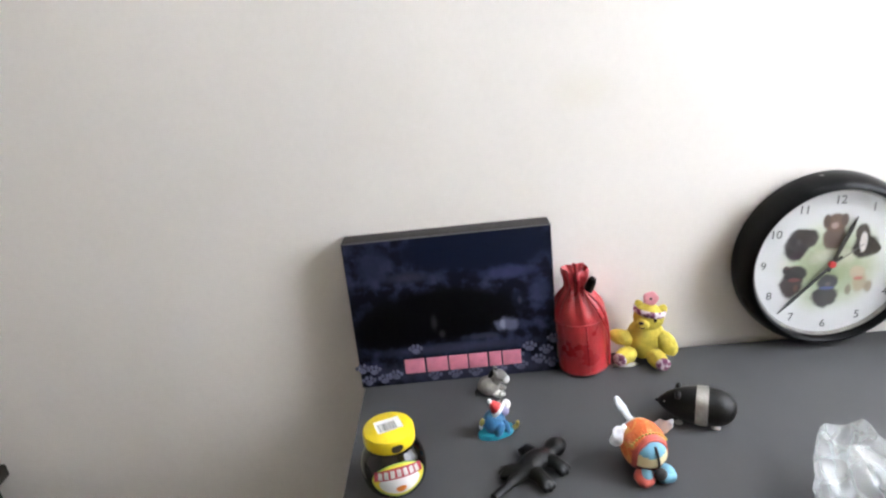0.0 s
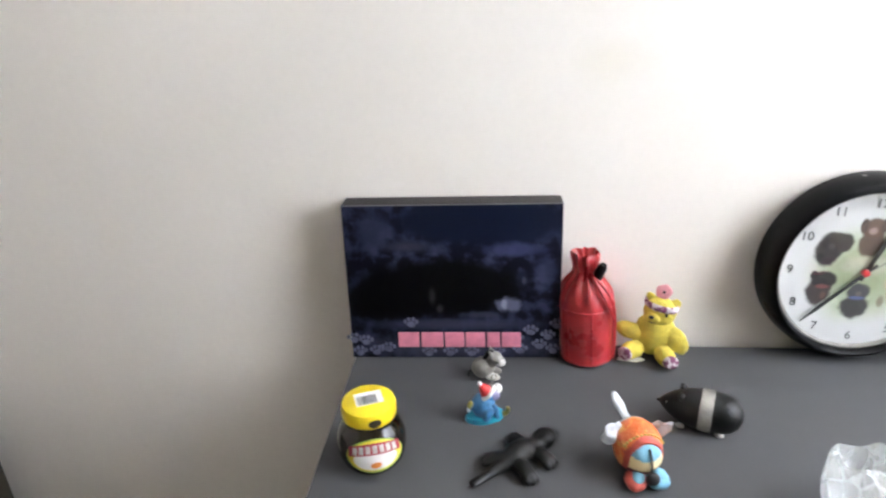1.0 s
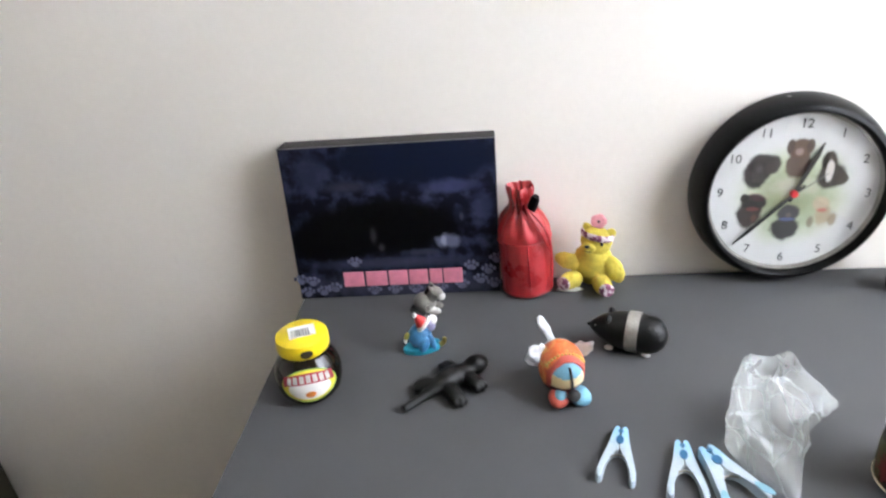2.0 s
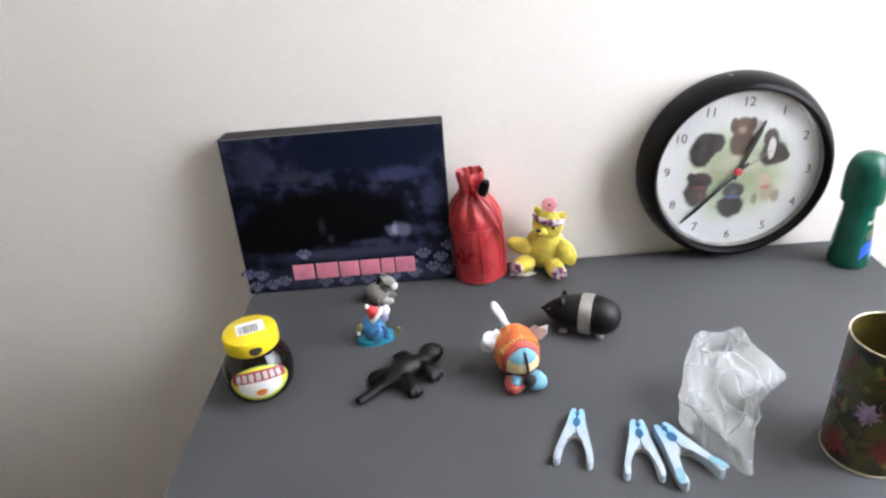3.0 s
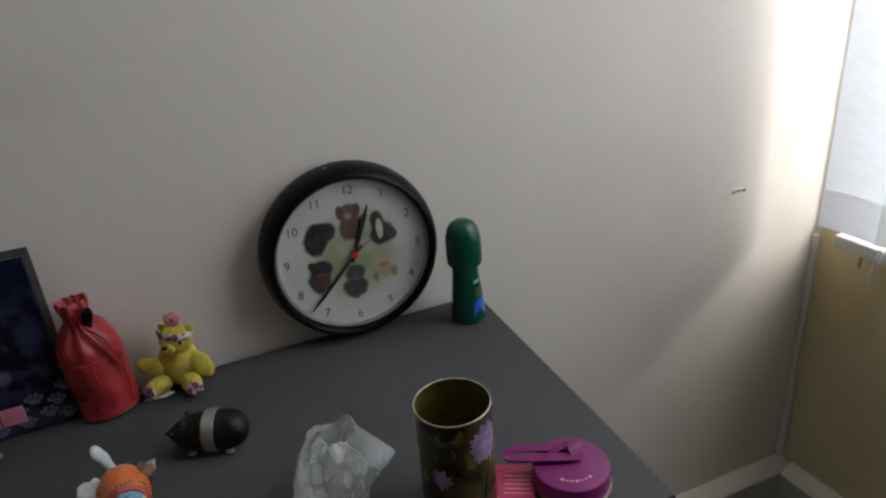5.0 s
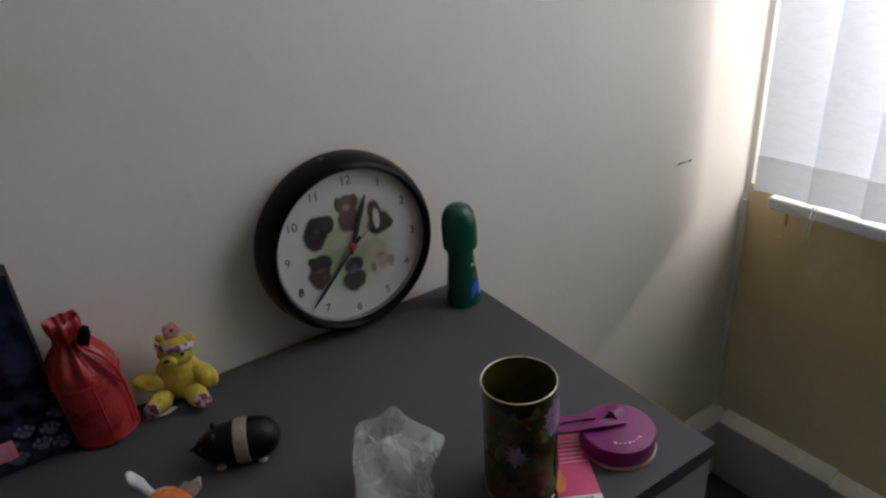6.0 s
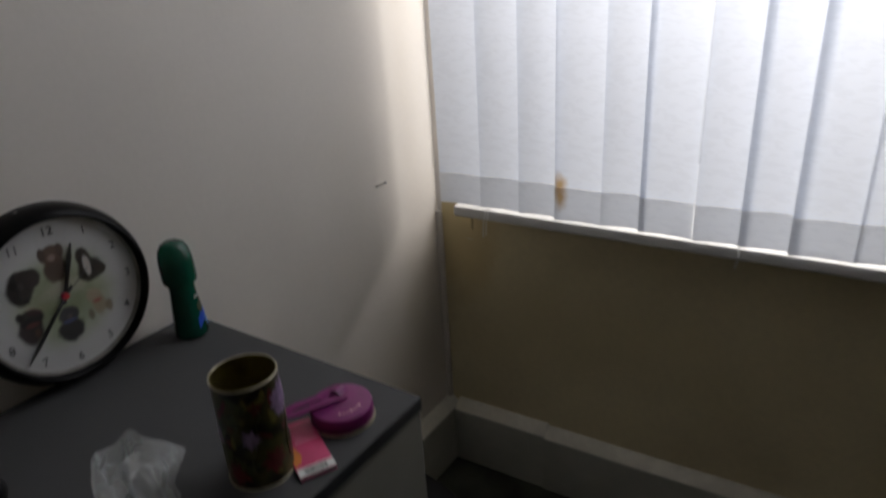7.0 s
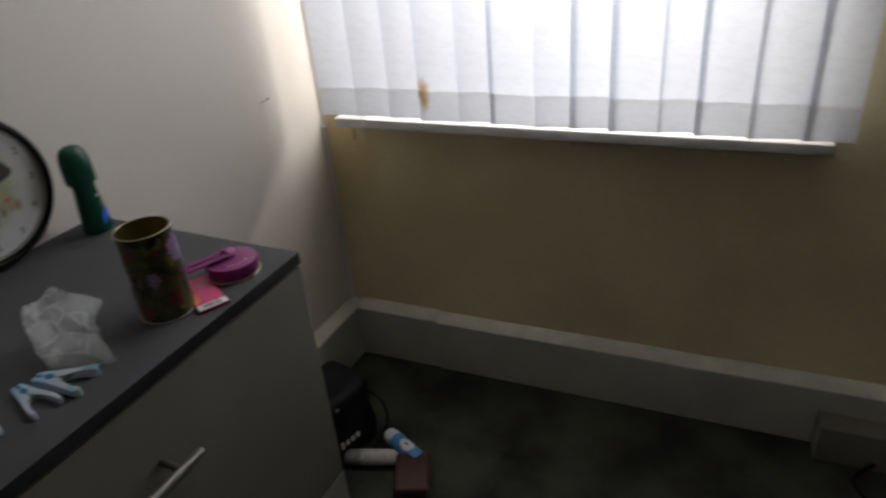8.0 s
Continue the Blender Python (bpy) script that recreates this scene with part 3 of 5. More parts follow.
def film_mat(name):
    """Crumpled clear film: see-through facets, milky along the creases, a thin gloss."""
    m = bpy.data.materials.new(name)
    m.use_nodes = True
    nt, b = nodes_of(m)
    b.inputs["Base Color"].default_value = (0.80, 0.85, 0.84, 1)
    b.inputs["Roughness"].default_value = 0.25
    co = nt.nodes.new("ShaderNodeTexCoord")
    warp = nt.nodes.new("ShaderNodeTexNoise")
    warp.inputs["Scale"].default_value, warp.inputs["Detail"].default_value = 28, 3
    nt.links.new(co.outputs["Object"], warp.inputs["Vector"])
    bend = nt.nodes.new("ShaderNodeVectorMath")
    bend.operation = "MULTIPLY_ADD"
    bend.inputs[1].default_value = (0.022, 0.022, 0.022)
    nt.links.new(warp.outputs["Color"], bend.inputs[0])
    nt.links.new(co.outputs["Object"], bend.inputs[2])
    turn = nt.nodes.new("ShaderNodeMapping")
    turn.inputs["Rotation"].default_value, turn.inputs["Scale"].default_value = (0.5, 0.0, 0.45), (1.25, 0.5, 0.8)
    nt.links.new(bend.outputs[0], turn.inputs["Vector"])
    lines = []
    for scale, width in ((38, 0.05), (84, 0.06)):
        vo = nt.nodes.new("ShaderNodeTexVoronoi")
        vo.feature = "DISTANCE_TO_EDGE"
        vo.inputs["Scale"].default_value = scale
        nt.links.new(turn.outputs["Vector"], vo.inputs["Vector"])
        mr = nt.nodes.new("ShaderNodeMapRange")
        mr.inputs["From Min"].default_value, mr.inputs["From Max"].default_value = 0.0, width
        mr.inputs["To Min"].default_value, mr.inputs["To Max"].default_value = 1.0, 0.0
        nt.links.new(vo.outputs["Distance"], mr.inputs["Value"])
        lines.append((vo, mr))
    both = nt.nodes.new("ShaderNodeMath")
    both.operation = "MULTIPLY_ADD"
    both.inputs[1].default_value = 0.35
    nt.links.new(lines[1][1].outputs["Result"], both.inputs[0])
    nt.links.new(lines[0][1].outputs["Result"], both.inputs[2])
    cloud = nt.nodes.new("ShaderNodeMath")
    cloud.operation = "MULTIPLY"
    nt.links.new(both.outputs[0], cloud.inputs[0])
    nt.links.new(warp.outputs["Fac"], cloud.inputs[1])
    see = nt.nodes.new("ShaderNodeMapRange")
    see.inputs["From Min"].default_value, see.inputs["From Max"].default_value = 0.0, 0.6
    see.inputs["To Min"].default_value, see.inputs["To Max"].default_value = 0.73, 0.65
    nt.links.new(cloud.outputs[0], see.inputs["Value"])
    bp = nt.nodes.new("ShaderNodeBump")
    bp.inputs["Strength"].default_value, bp.inputs["Distance"].default_value = 0.4, 0.004
    nt.links.new(lines[0][0].outputs["Distance"], bp.inputs["Height"])
    tr, tp, gl, m1, m2, m3 = (nt.nodes.new("ShaderNode" + k) for k in ("BsdfTranslucent", "BsdfTransparent", "BsdfGlossy", "MixShader", "MixShader", "MixShader"))
    tr.inputs["Color"].default_value = (0.80, 0.85, 0.84, 1)
    gl.inputs["Roughness"].default_value = 0.13
    m1.inputs[0].default_value, m3.inputs[0].default_value = 0.45, 0.05
    for n in (b, gl):
        nt.links.new(bp.outputs["Normal"], n.inputs["Normal"])
    nt.links.new(b.outputs[0], m1.inputs[1])
    nt.links.new(tr.outputs[0], m1.inputs[2])
    nt.links.new(see.outputs["Result"], m2.inputs[0])
    nt.links.new(m1.outputs[0], m2.inputs[1])
    nt.links.new(tp.outputs[0], m2.inputs[2])
    nt.links.new(m2.outputs[0], m3.inputs[1])
    nt.links.new(gl.outputs[0], m3.inputs[2])
    nt.links.new(m3.outputs[0], nt.nodes["Material Output"].inputs["Surface"])
    return m


M["film"] = film_mat("crumpled_clear_plastic")
M["tin_print"] = mat("dark_floral_tin", (0.058, 0.057, 0.017), 0.3, spec=0.4, var=0.4, scale=42, col2=(0.012, 0.011, 0.006), spread=(0.42, 0.58))
M["petal_lilac"] = mat("lilac_petal_print", (0.36, 0.25, 0.42), 0.4, var=0.35, scale=160)
M["petal_red"] = mat("red_petal_print", (0.14, 0.016, 0.018), 0.4, var=0.35, scale=160)
M["leaf_green"] = mat("green_leaf_print", (0.060, 0.075, 0.022), 0.4, var=0.35, scale=160)
M["leaf_light"] = mat("yellow_green_leaf_print", (0.17, 0.15, 0.035), 0.4, var=0.35, scale=160)
M["purple"] = mat("purple_plastic", (0.215, 0.008, 0.140), 0.40, var=0.12, scale=60)
M["magenta_card"] = mat("magenta_card", (0.62, 0.05, 0.17), 0.45, var=0.12, scale=40)
M["pink_ink"] = mat("pale_pink_ink", (0.80, 0.38, 0.45), 0.5, var=0.1)
M["green_plastic"] = mat("deep_green_plastic", (0.002, 0.075, 0.044), 0.24, var=0.12, scale=40, bump=0.03)
M["blue_label"] = mat("bright_blue_label", (0.02, 0.10, 0.62), 0.35, var=0.1)
M["clock_paper"] = mat("white_clock_face", (0.68, 0.68, 0.67), 0.55, var=0.04, scale=30)
def on_face(px, py, ra, rb, tone, amount=0.97, soft=0.3, wobble=0.5, wscale=90):
    """A soft printed patch on the clock face."""
    if ra < 0.02:
        ra, rb = ra * 1.22, rb * 1.16
    lay_over(M["clock_paper"], blob_mask(M["clock_paper"].node_tree, (px, py, 0.0165), (ra, rb, 1), soft, wobble, wscale), tone, amount)


on_face(0, -0.002, 0.071, 0.069, (0.50, 0.56, 0.40), 0.95, 0.45, 0.25, 35)
on_face(0.001, -0.003, 0.060, 0.058, (0.27, 0.32, 0.17), 0.8, 0.7, 0.9, 45)
on_face(0.006, 0.010, 0.046, 0.020, (0.62, 0.60, 0.50), 0.5, 0.9, 1.0, 60)
DARK, BROWN, TAN, PALE = (0.026, 0.021, 0.022), (0.13, 0.075, 0.055), (0.42, 0.33, 0.21), (0.66, 0.62, 0.58)
# six small printed animals round the middle: body, chest, head, ears, light patches
on_face(-0.043, 0.022, 0.013, 0.016, DARK)
on_face(-0.037, 0.034, 0.016, 0.011, DARK)
on_face(-0.027, 0.030, 0.007, 0.008, (0.05, 0.04, 0.04))
on_face(-0.040, 0.028, 0.004, 0.006, (0.11, 0.10, 0.10), 0.6, 0.8)
on_face(-0.001, 0.034, 0.012, 0.017, (0.10, 0.062, 0.05))
on_face(-0.002, 0.050, 0.012, 0.011, BROWN)
on_face(-0.012, 0.053, 0.004, 0.008, (0.09, 0.06, 0.05))
on_face(0.008, 0.053, 0.004, 0.008, (0.09, 0.06, 0.05))
on_face(-0.002, 0.047, 0.005, 0.005, (0.45, 0.33, 0.29), 0.8, 0.6)
on_face(0.036, 0.020, 0.014, 0.015, (0.034, 0.027, 0.026))
on_face(0.031, 0.037, 0.008, 0.011, (0.05, 0.035, 0.03))
on_face(0.033, 0.026, 0.0042, 0.012, PALE, 0.95, 0.3, 0.7, 120)
on_face(0.048, 0.016, 0.006, 0.007, (0.06, 0.05, 0.04))
on_face(-0.043, -0.026, 0.013, 0.016, (0.042, 0.026, 0.026))
on_face(-0.040, -0.011, 0.013, 0.010, DARK)
on_face(-0.051, -0.006, 0.004, 0.005, DARK)
on_face(-0.040, -0.019, 0.008, 0.003, (0.28, 0.08, 0.07), 0.6, 0.6)
on_face(-0.037, -0.030, 0.004, 0.007, (0.16, 0.09, 0.06), 0.7, 0.7)
on_face(-0.002, -0.042, 0.014, 0.014, (0.036, 0.032, 0.034))
on_face(-0.001, -0.024, 0.011, 0.011, (0.05, 0.048, 0.055))
on_face(-0.001, -0.031, 0.010, 0.0026, (0.10, 0.14, 0.32), 0.7, 0.6)
on_face(0.000, -0.026, 0.004, 0.004, (0.15, 0.12, 0.11), 0.7, 0.7)
on_face(0.036, -0.024, 0.009, 0.015, TAN, 0.85, 0.5)
on_face(0.031, -0.012, 0.009, 0.009, (0.50, 0.40, 0.28), 0.85, 0.5)
on_face(0.034, -0.020, 0.006, 0.0028, (0.48, 0.12, 0.10), 0.7, 0.5)
on_face(0.047, -0.031, 0.005, 0.009, (0.30, 0.22, 0.13), 0.8, 0.6)
on_face(0.024, -0.034, 0.004, 0.008, (0.16, 0.11, 0.07), 0.7, 0.6)
M["clock_frame"] = mat("chipped_black_plastic", (0.0035, 0.0035, 0.004), 0.3, spec=0.12, var=0.25, scale=30)
lay_over(M["clock_frame"], blob_mask(M["clock_frame"].node_tree, (-0.020, 0.1045, 0.006), (0.004, 0.0016, 0.004), 0.7, 1.4, 260), (0.40, 0.39, 0.37), 0.6)
M["canvas_side"] = mat("black_canvas_edge", (0.040, 0.036, 0.034), 0.75, spec=0.2, var=0.2, scale=60, bump=0.5, bscale=900)
M["lavender_print"] = mat("lavender_grey_print", (0.105, 0.11, 0.175), 0.4, var=0.35, scale=120)
M["pink_print"] = mat("pink_print", (0.62, 0.20, 0.27), 0.45, var=0.12, scale=90)

# printed canvas leaning on the wall
M["night_print"] = mat("dark_blue_night_print", (0.022, 0.025, 0.050), 0.4, spec=0.1, var=0.7, scale=55, col2=(0.003, 0.0035, 0.009), spread=(0.46, 0.66), bump=0.2, bscale=1100)
pn = M["night_print"].node_tree
def on_canvas(x, z, rx, rz, tone, amount=1.0, soft=0.5, wobble=0.6, wscale=40):
    lay_over(M["night_print"], blob_mask(pn, (x, 0, z), (rx, 1, rz), soft, wobble, wscale), tone, amount)


# plain night sky above, lilac clouds and foliage, a dark lying shape, a pale patch, pebbles below
on_canvas(0.035, 0.168, 0.125, 0.034, (0.0035, 0.006, 0.016), 1.0, 0.4, 0.5, 22)
on_canvas(-0.088, 0.160, 0.030, 0.032, (0.026, 0.030, 0.060), 0.7, 0.7, 1.2, 60)
on_canvas(-0.050, 0.140, 0.040, 0.010, (0.040, 0.040, 0.064), 0.6, 0.9, 0.9, 55)
on_canvas(0.070, 0.136, 0.050, 0.011, (0.030, 0.034, 0.080), 0.85, 0.7, 0.9, 60)
on_canvas(0.105, 0.110, 0.018, 0.022, (0.024, 0.028, 0.060), 0.7, 0.8, 1.0, 60)
on_canvas(-0.015, 0.088, 0.118, 0.042, (0.0012, 0.0013, 0.0020), 1.0, 0.35, 0.35, 14)
on_canvas(-0.080, 0.072, 0.055, 0.030, (0.0012, 0.0013, 0.0020), 1.0, 0.4, 0.4, 20)
on_canvas(0.078, 0.100, 0.012, 0.016, (0.006, 0.008, 0.016), 0.8, 0.7, 0.8, 60)
on_canvas(0.080, 0.098, 0.004, 0.007, (0.05, 0.05, 0.075), 0.6, 0.8, 0.8, 90)
on_canvas(-0.024, 0.078, 0.006, 0.016, (0.034, 0.031, 0.036), 0.7, 0.9, 0.8, 60)
on_canvas(-0.016, 0.064, 0.006, 0.008, (0.040, 0.038, 0.042), 0.7, 0.9, 0.8, 60)
on_canvas(0.062, 0.068, 0.018, 0.012, (0.12, 0.13, 0.19), 0.75, 0.6, 1.0, 90)
on_canvas(0.058, 0.070, 0.005, 0.009, (0.26, 0.27, 0.34), 0.7, 0.7, 1.0, 110)
on_canvas(0.030, 0.056, 0.030, 0.006, (0.040, 0.044, 0.070), 0.7, 0.8, 1.0, 80)
on_canvas(0.0, 0.044, 0.130, 0.010, (0.040, 0.043, 0.072), 0.75, 0.8, 1.4, 55)
on_canvas(0.0, 0.014, 0.150, 0.022, (0.042, 0.045, 0.070), 0.75, 0.6, 1.2, 50)
CW, CH, CT = 0.2435, 0.188, 0.033
lean = math.degrees(math.atan2(0.015, CH))
canvas = thing("canvas_print", pose(0.149, 0.8085, TOP, 0, 0, 1.3) @ pose(0, 0, 0, -lean, 0, 0), "dark blue printed canvas with a pink name, leaning on the wall", "canvas print")
part("wrap", boxed((0, CT / 2, CH / 2), (CW, CT, CH), 0.0015), M["canvas_side"], canvas, "black wrapped canvas edge")
part("picture", boxed((0, -0.0004, CH / 2), (CW - 0.002, 0.0012, CH - 0.002), 0.0005), M["night_print"], canvas, "glossy night-blue print with a dark mound")
bm = bmesh.new()
box(bm, (0, -0.0004, CH - 0.0004), (CW, 0.0012, 0.0005))
part("edge_line", bm, M["grey_ink"], canvas, "worn pale line along the top edge")
for i, w in enumerate((0.0245, 0.0255, 0.0225, 0.0225, 0.0150, 0.0225)):
    x = -0.0535 + 1.13 * (0, 0.0245, 0.0475, 0.069, 0.0875, 0.1055)[i]
    bm = boxed((x, -0.0016, 0.0245), (w, 0.0014, 0.019), 0.0006)
    part("letter_bar", bm, M["pink_print"], canvas, "pink lettering bar")
rng = random.Random(11)
for cx, cz in ((-0.104, 0.021), (-0.092, 0.008), (-0.112, 0.007), (0.088, 0.034), (0.108, 0.028), (0.098, 0.016), (-0.03, 0.0065), (-0.005, 0.0065), (0.02, 0.0065), (0.05, 0.007), (-0.05, 0.044), (0.114, 0.010), (0.076, 0.010), (0.118, 0.042), (0.072, 0.024), (-0.078, 0.012), (-0.118, 0.024)):
    bm = bmesh.new()
    up = pose(cx, -0.0011, cz, 90, 0, 0)
    slab(bm, oval(0.005, 0.0038, 14, 0.08, rng.random()), 0.0003, 0, up)
    for k in range(4):
        a = 0.5 + k * 0.7
        slab(bm, oval(0.0022, 0.0028, 10), 0.0003, 0, up @ pose(0.0078 * math.cos(a), 0.0070 * math.sin(a), 0))
    part("print_mark", bm, M["lavender_print"], canvas, "lavender-grey rounded print marks")


# ---- wall clock standing on the dresser ----
CR = 0.1065
clock = thing("wall_clock", pose(0.5925, 0.8400, TOP + CR) @ pose(0, 0, 0, 90 - 2, 0, 0) @ pose(0, 0, 0, 0, 0, -2.5), "round black wall clock with a white face, propped against the wall", "clock")
# local axes: x right, y up the face, z towards the room
bm = bmesh.new()
lathe(bm, [(0.0905, 0.012), (0.091, 0.022), (0.0920, 0.0270), (0.0945, 0.0295), (0.0975, 0.0285), (0.1005, 0.0245), (0.1030, 0.0190), (0.1052, 0.0105), (CR, 0.0), (0.1062, -0.0065), (0.1040, -0.009), (0.02, -0.009), (0.0, -0.009)], 72, 0, caps=False)
part("frame", bm, M["clock_frame"], clock, "glossy black rounded frame")
bm = bmesh.new()
lathe(bm, [(0.0, 0.0165), (0.0895, 0.0165), (0.0907, 0.013)], 64, 0, caps=False)
part("face", bm, M["clock_paper"], clock, "white paper clock face")
bm = bmesh.new()
lathe(bm, [(0.0880, 0.0172), (0.0897, 0.0215), (0.0912, 0.0215)], 64, 0, caps=False)
part("inner_ring", bm, M["silver"], clock, "thin silver inner ring")
for n in range(1, 13):
    a = radians(90 - 30 * n)
    words("numeral", str(n), 0.0142, M["numeral_ink"], clock, pose(0.0780 * math.cos(a), 0.0775 * math.sin(a), 0.0170))


def hand(name, angle, length, tail, w, z, material):
    bm = bmesh.new()
    slab(bm, [(-tail, -w * 0.7), (length * 0.75, -w), (length, -w * 0.25), (length, w * 0.25), (length * 0.75, w), (-tail, w * 0.7)], 0.0006, 0, pose(0, 0, z, 0, 0, 90 - angle))
    part(name, bm, M[material], clock)


hand("hour_hand", 20, 0.061, 0.010, 0.0028, 0.0185, "ink")
hand("minute_hand", 223, 0.083, 0.014, 0.0022, 0.0196, "ink")
hand("second_hand", 52, 0.040, 0.018, 0.0005, 0.0206, "grey_ink")
bm = bmesh.new()
lathe(bm, [(0.0042, 0.0170), (0.0042, 0.0208), (0.003, 0.0216), (0.0, 0.0218)], 20)
part("hub", bm, M["red_paint"], clock, "small red centre cap")
bm = bmesh.new()
lathe(bm, [(0.0, 0.0275), (0.02, 0.0273), (0.04, 0.0267), (0.06, 0.0256), (0.08, 0.0240), (0.0905, 0.0226)], 48, caps=False)
lens = part("glass", bm, M["cover"], clock, "slightly domed clear cover")
lens.visible_shadow = False

# ---- red drawstring pouch ----
pouch = thing("drawstring_pouch", pose(0.3030, 0.817, TOP) @ leaning(0.12) @ pose(0, 0, 0, 0, 0, -100) @ Matrix.Diagonal((0.94, 0.93, 0.99, 1)), "red leather drawstring pouch with a black toggle", "pouch")


def panels(a, z):
    return 1 + 0.012 * math.cos(6 * a) ** 2 + 0.010 * math.sin(3 * a + z * 40)


def pleats(a, z):
    k = min(1, max(0, (z - 0.072) / 0.03))
    return 1 + k * (0.13 * math.sin(6 * a + 1.9 * math.sin(2 * a)) + 0.08 * math.sin(3 * a + 1) + 0.05 * math.sin(13 * a + 60 * z))


bm = bmesh.new()
lathe(bm, [(0.0, 0.0), (0.027, 0.0), (0.0305, 0.003), (0.0318, 0.010), (0.0320, 0.03), (0.0322, 0.05), (0.0325, 0.068)], 72, 0, None, panels)
part("body", bm, M["red_leather"], pouch)
bm = bmesh.new()
lathe(bm, [(0.0325, 0.068), (0.0330, 0.074), (0.0325, 0.081), (0.0300, 0.088), (0.0255, 0.095), (0.0200, 0.101), (0.0155, 0.106), (0.0142, 0.111), (0.0150, 0.117), (0.0165, 0.123), (0.0168, 0.128), (0.0155, 0.1310), (0.012, 0.124), (0.008, 0.116), (0.0, 0.112)], 96, 0, None, pleats)
part("gathered_neck", bm, M["red_leather"], pouch)
for z, r in ((0.069, 0.0334), (0.004, 0.0318)):
    bm = bmesh.new()
    tube(bm, [(r * math.cos(t), r * math.sin(t), z) for t in (2 * math.pi * k / 40 for k in range(41))], 0.0009, 6)
    part("seam", bm, M["red_leather"], pouch)
for k in range(6):
    a = math.pi * k / 3 + 0.26
    bm = bmesh.new()
    tube(bm, [(0.0328 * math.cos(a), 0.0328 * math.sin(a), 0.006 + 0.0124 * j) for j in range(6)], 0.0008, 6)
    part("panel_seam", bm, M["red_leather"], pouch)
bm = bmesh.new()
tube(bm, smooth_line([(0.016, 0.005, 0.112), (0.022, 0.016, 0.104), (0.022, 0.028, 0.088), (0.020, 0.034, 0.066), (0.016, 0.034, 0.03), (0.018, 0.032, 0.01)]), 0.0017, 8)
part("cord", bm, M["red_leather"], pouch)
bm = bmesh.new()
tube(bm, smooth_line([(0.016, 0.007, 0.113), (0.025, 0.012, 0.105), (0.027, 0.024, 0.084), (0.022, 0.033, 0.060)]), 0.0017, 8)
part("cord", bm, M["red_leather"], pouch)
bm = bmesh.new()
lathe(bm, [(0.0, -0.009), (0.003, -0.009), (0.0042, -0.006), (0.0046, 0.0), (0.0042, 0.006), (0.003, 0.009), (0.0, 0.009)], 16, 0, pose(0.0175, 0.0165, 0.1135, -24, 18, 0) @ Matrix.Scale(1.35, 4))
part("toggle", bm, M["black"], pouch, "black plastic cord toggle")

# ---- yellow plush bear ----
def fuzzy(bm, amount=0.0013, scale=230):
    for v in bm.verts:
        v.co += amount * noise.noise_vector(v.co * scale)
    return bm


def lump(*shapes):
    """One piece of soft filling out of overlapping rounded lumps."""
    bm = bmesh.new()
    for c, r, rot in shapes:
        ball(bm, c, r, 0, rot, 36, 24)
    return bm


bear = thing("plush_bear", pose(0.377, 0.823, TOP) @ leaning(0.13) @ pose(0, 0, 0, 0, 0, -18) @ Matrix.Diagonal((1, 0.82, 0.94, 1)), "small yellow plush bear with a spotted headband and pink flower, sitting", "soft toy")
N0 = (0, 0, 0)
part("body", fuzzy(lump(((0.002, 0, 0.029), (0.0232, 0.0185, 0.029), (0, 6, 0)))), M["yellow_cloth"], bear)
head = part("head", fuzzy(lump(((0.006, -0.004, 0.061), (0.0180, 0.0165, 0.0180), (0, 14, 0)), ((0.000, -0.0185, 0.0565), (0.0085, 0.006, 0.0068), N0))), M["yellow_cloth"], bear)
for c in ((-0.0055, -0.001, 0.0765), (0.0215, -0.001, 0.0720)):
    part("ear", fuzzy(lump((c, (0.0055, 0.004, 0.0055), N0))), M["yellow_cloth"], head)
for c, r, rot in (((-0.025, -0.010, 0.032), (0.017, 0.0095, 0.0105), (0, 22, 10)), ((0.027, -0.007, 0.027), (0.0180, 0.0105, 0.0115), (0, 58, -10))):
    part("arm", fuzzy(lump((c, r, rot))), M["yellow_cloth"], bear)
for c, r, rot, pc in (((-0.019, -0.021, 0.0115), (0.0110, 0.020, 0.0110), (0, 0, -22), (-0.0255, -0.038, 0.0120)), ((0.017, -0.023, 0.0110), (0.0110, 0.021, 0.0108), (0, 0, 20), (0.0245, -0.0405, 0.0115))):
    leg = part("leg", fuzzy(lump((c, r, rot))), M["yellow_cloth"], bear)
    part("foot_pad", lump((pc, (0.0088, 0.0035, 0.0088), rot)), M["spots"], leg, "spotted foot pad")
part("nose", lump(((-0.0015, -0.0245, 0.0595), (0.0032, 0.002, 0.0022), N0)), M["ink"], head)
part("eye", lump(((0.0140, -0.0185, 0.0625), (0.0020, 0.0014, 0.0030), N0)), M["ink"], head)
bm = bmesh.new()
tube(bm, [(-0.004, -0.0236, 0.0540), (-0.001, -0.0246, 0.0524), (0.003, -0.0240, 0.0530)], 0.0006, 6)
part("mouth", bm, M["ink"], head)
bm = bmesh.new()
tube(bm, [(0.0172 * math.cos(t) + 0.007, 0.0155 * math.sin(t) - 0.005, 0.0700 - 0.003 * math.cos(t)) for t in (2 * math.pi * k / 24 for k in range(25))], 0.0019, 8, 0, 2.2)
part("headband", fuzzy(bm, 0.0006, 300), M["spots"], bear, "spotted purple headband")
bm = bmesh.new()
lathe(bm, [(0, -0.0012), (0.006, -0.0012), (0.0075, 0.0), (0.006, 0.0012), (0, 0.0012)], 30, 0, pose(0.0085, -0.008, 0.0880, 82, 0, 12) @ Matrix.Scale(1.2, 4), lambda a, z: 1 + 0.05 * math.cos(5 * a))
flower = part("flower", bm, M["pink"], bear, "round pink felt flower")
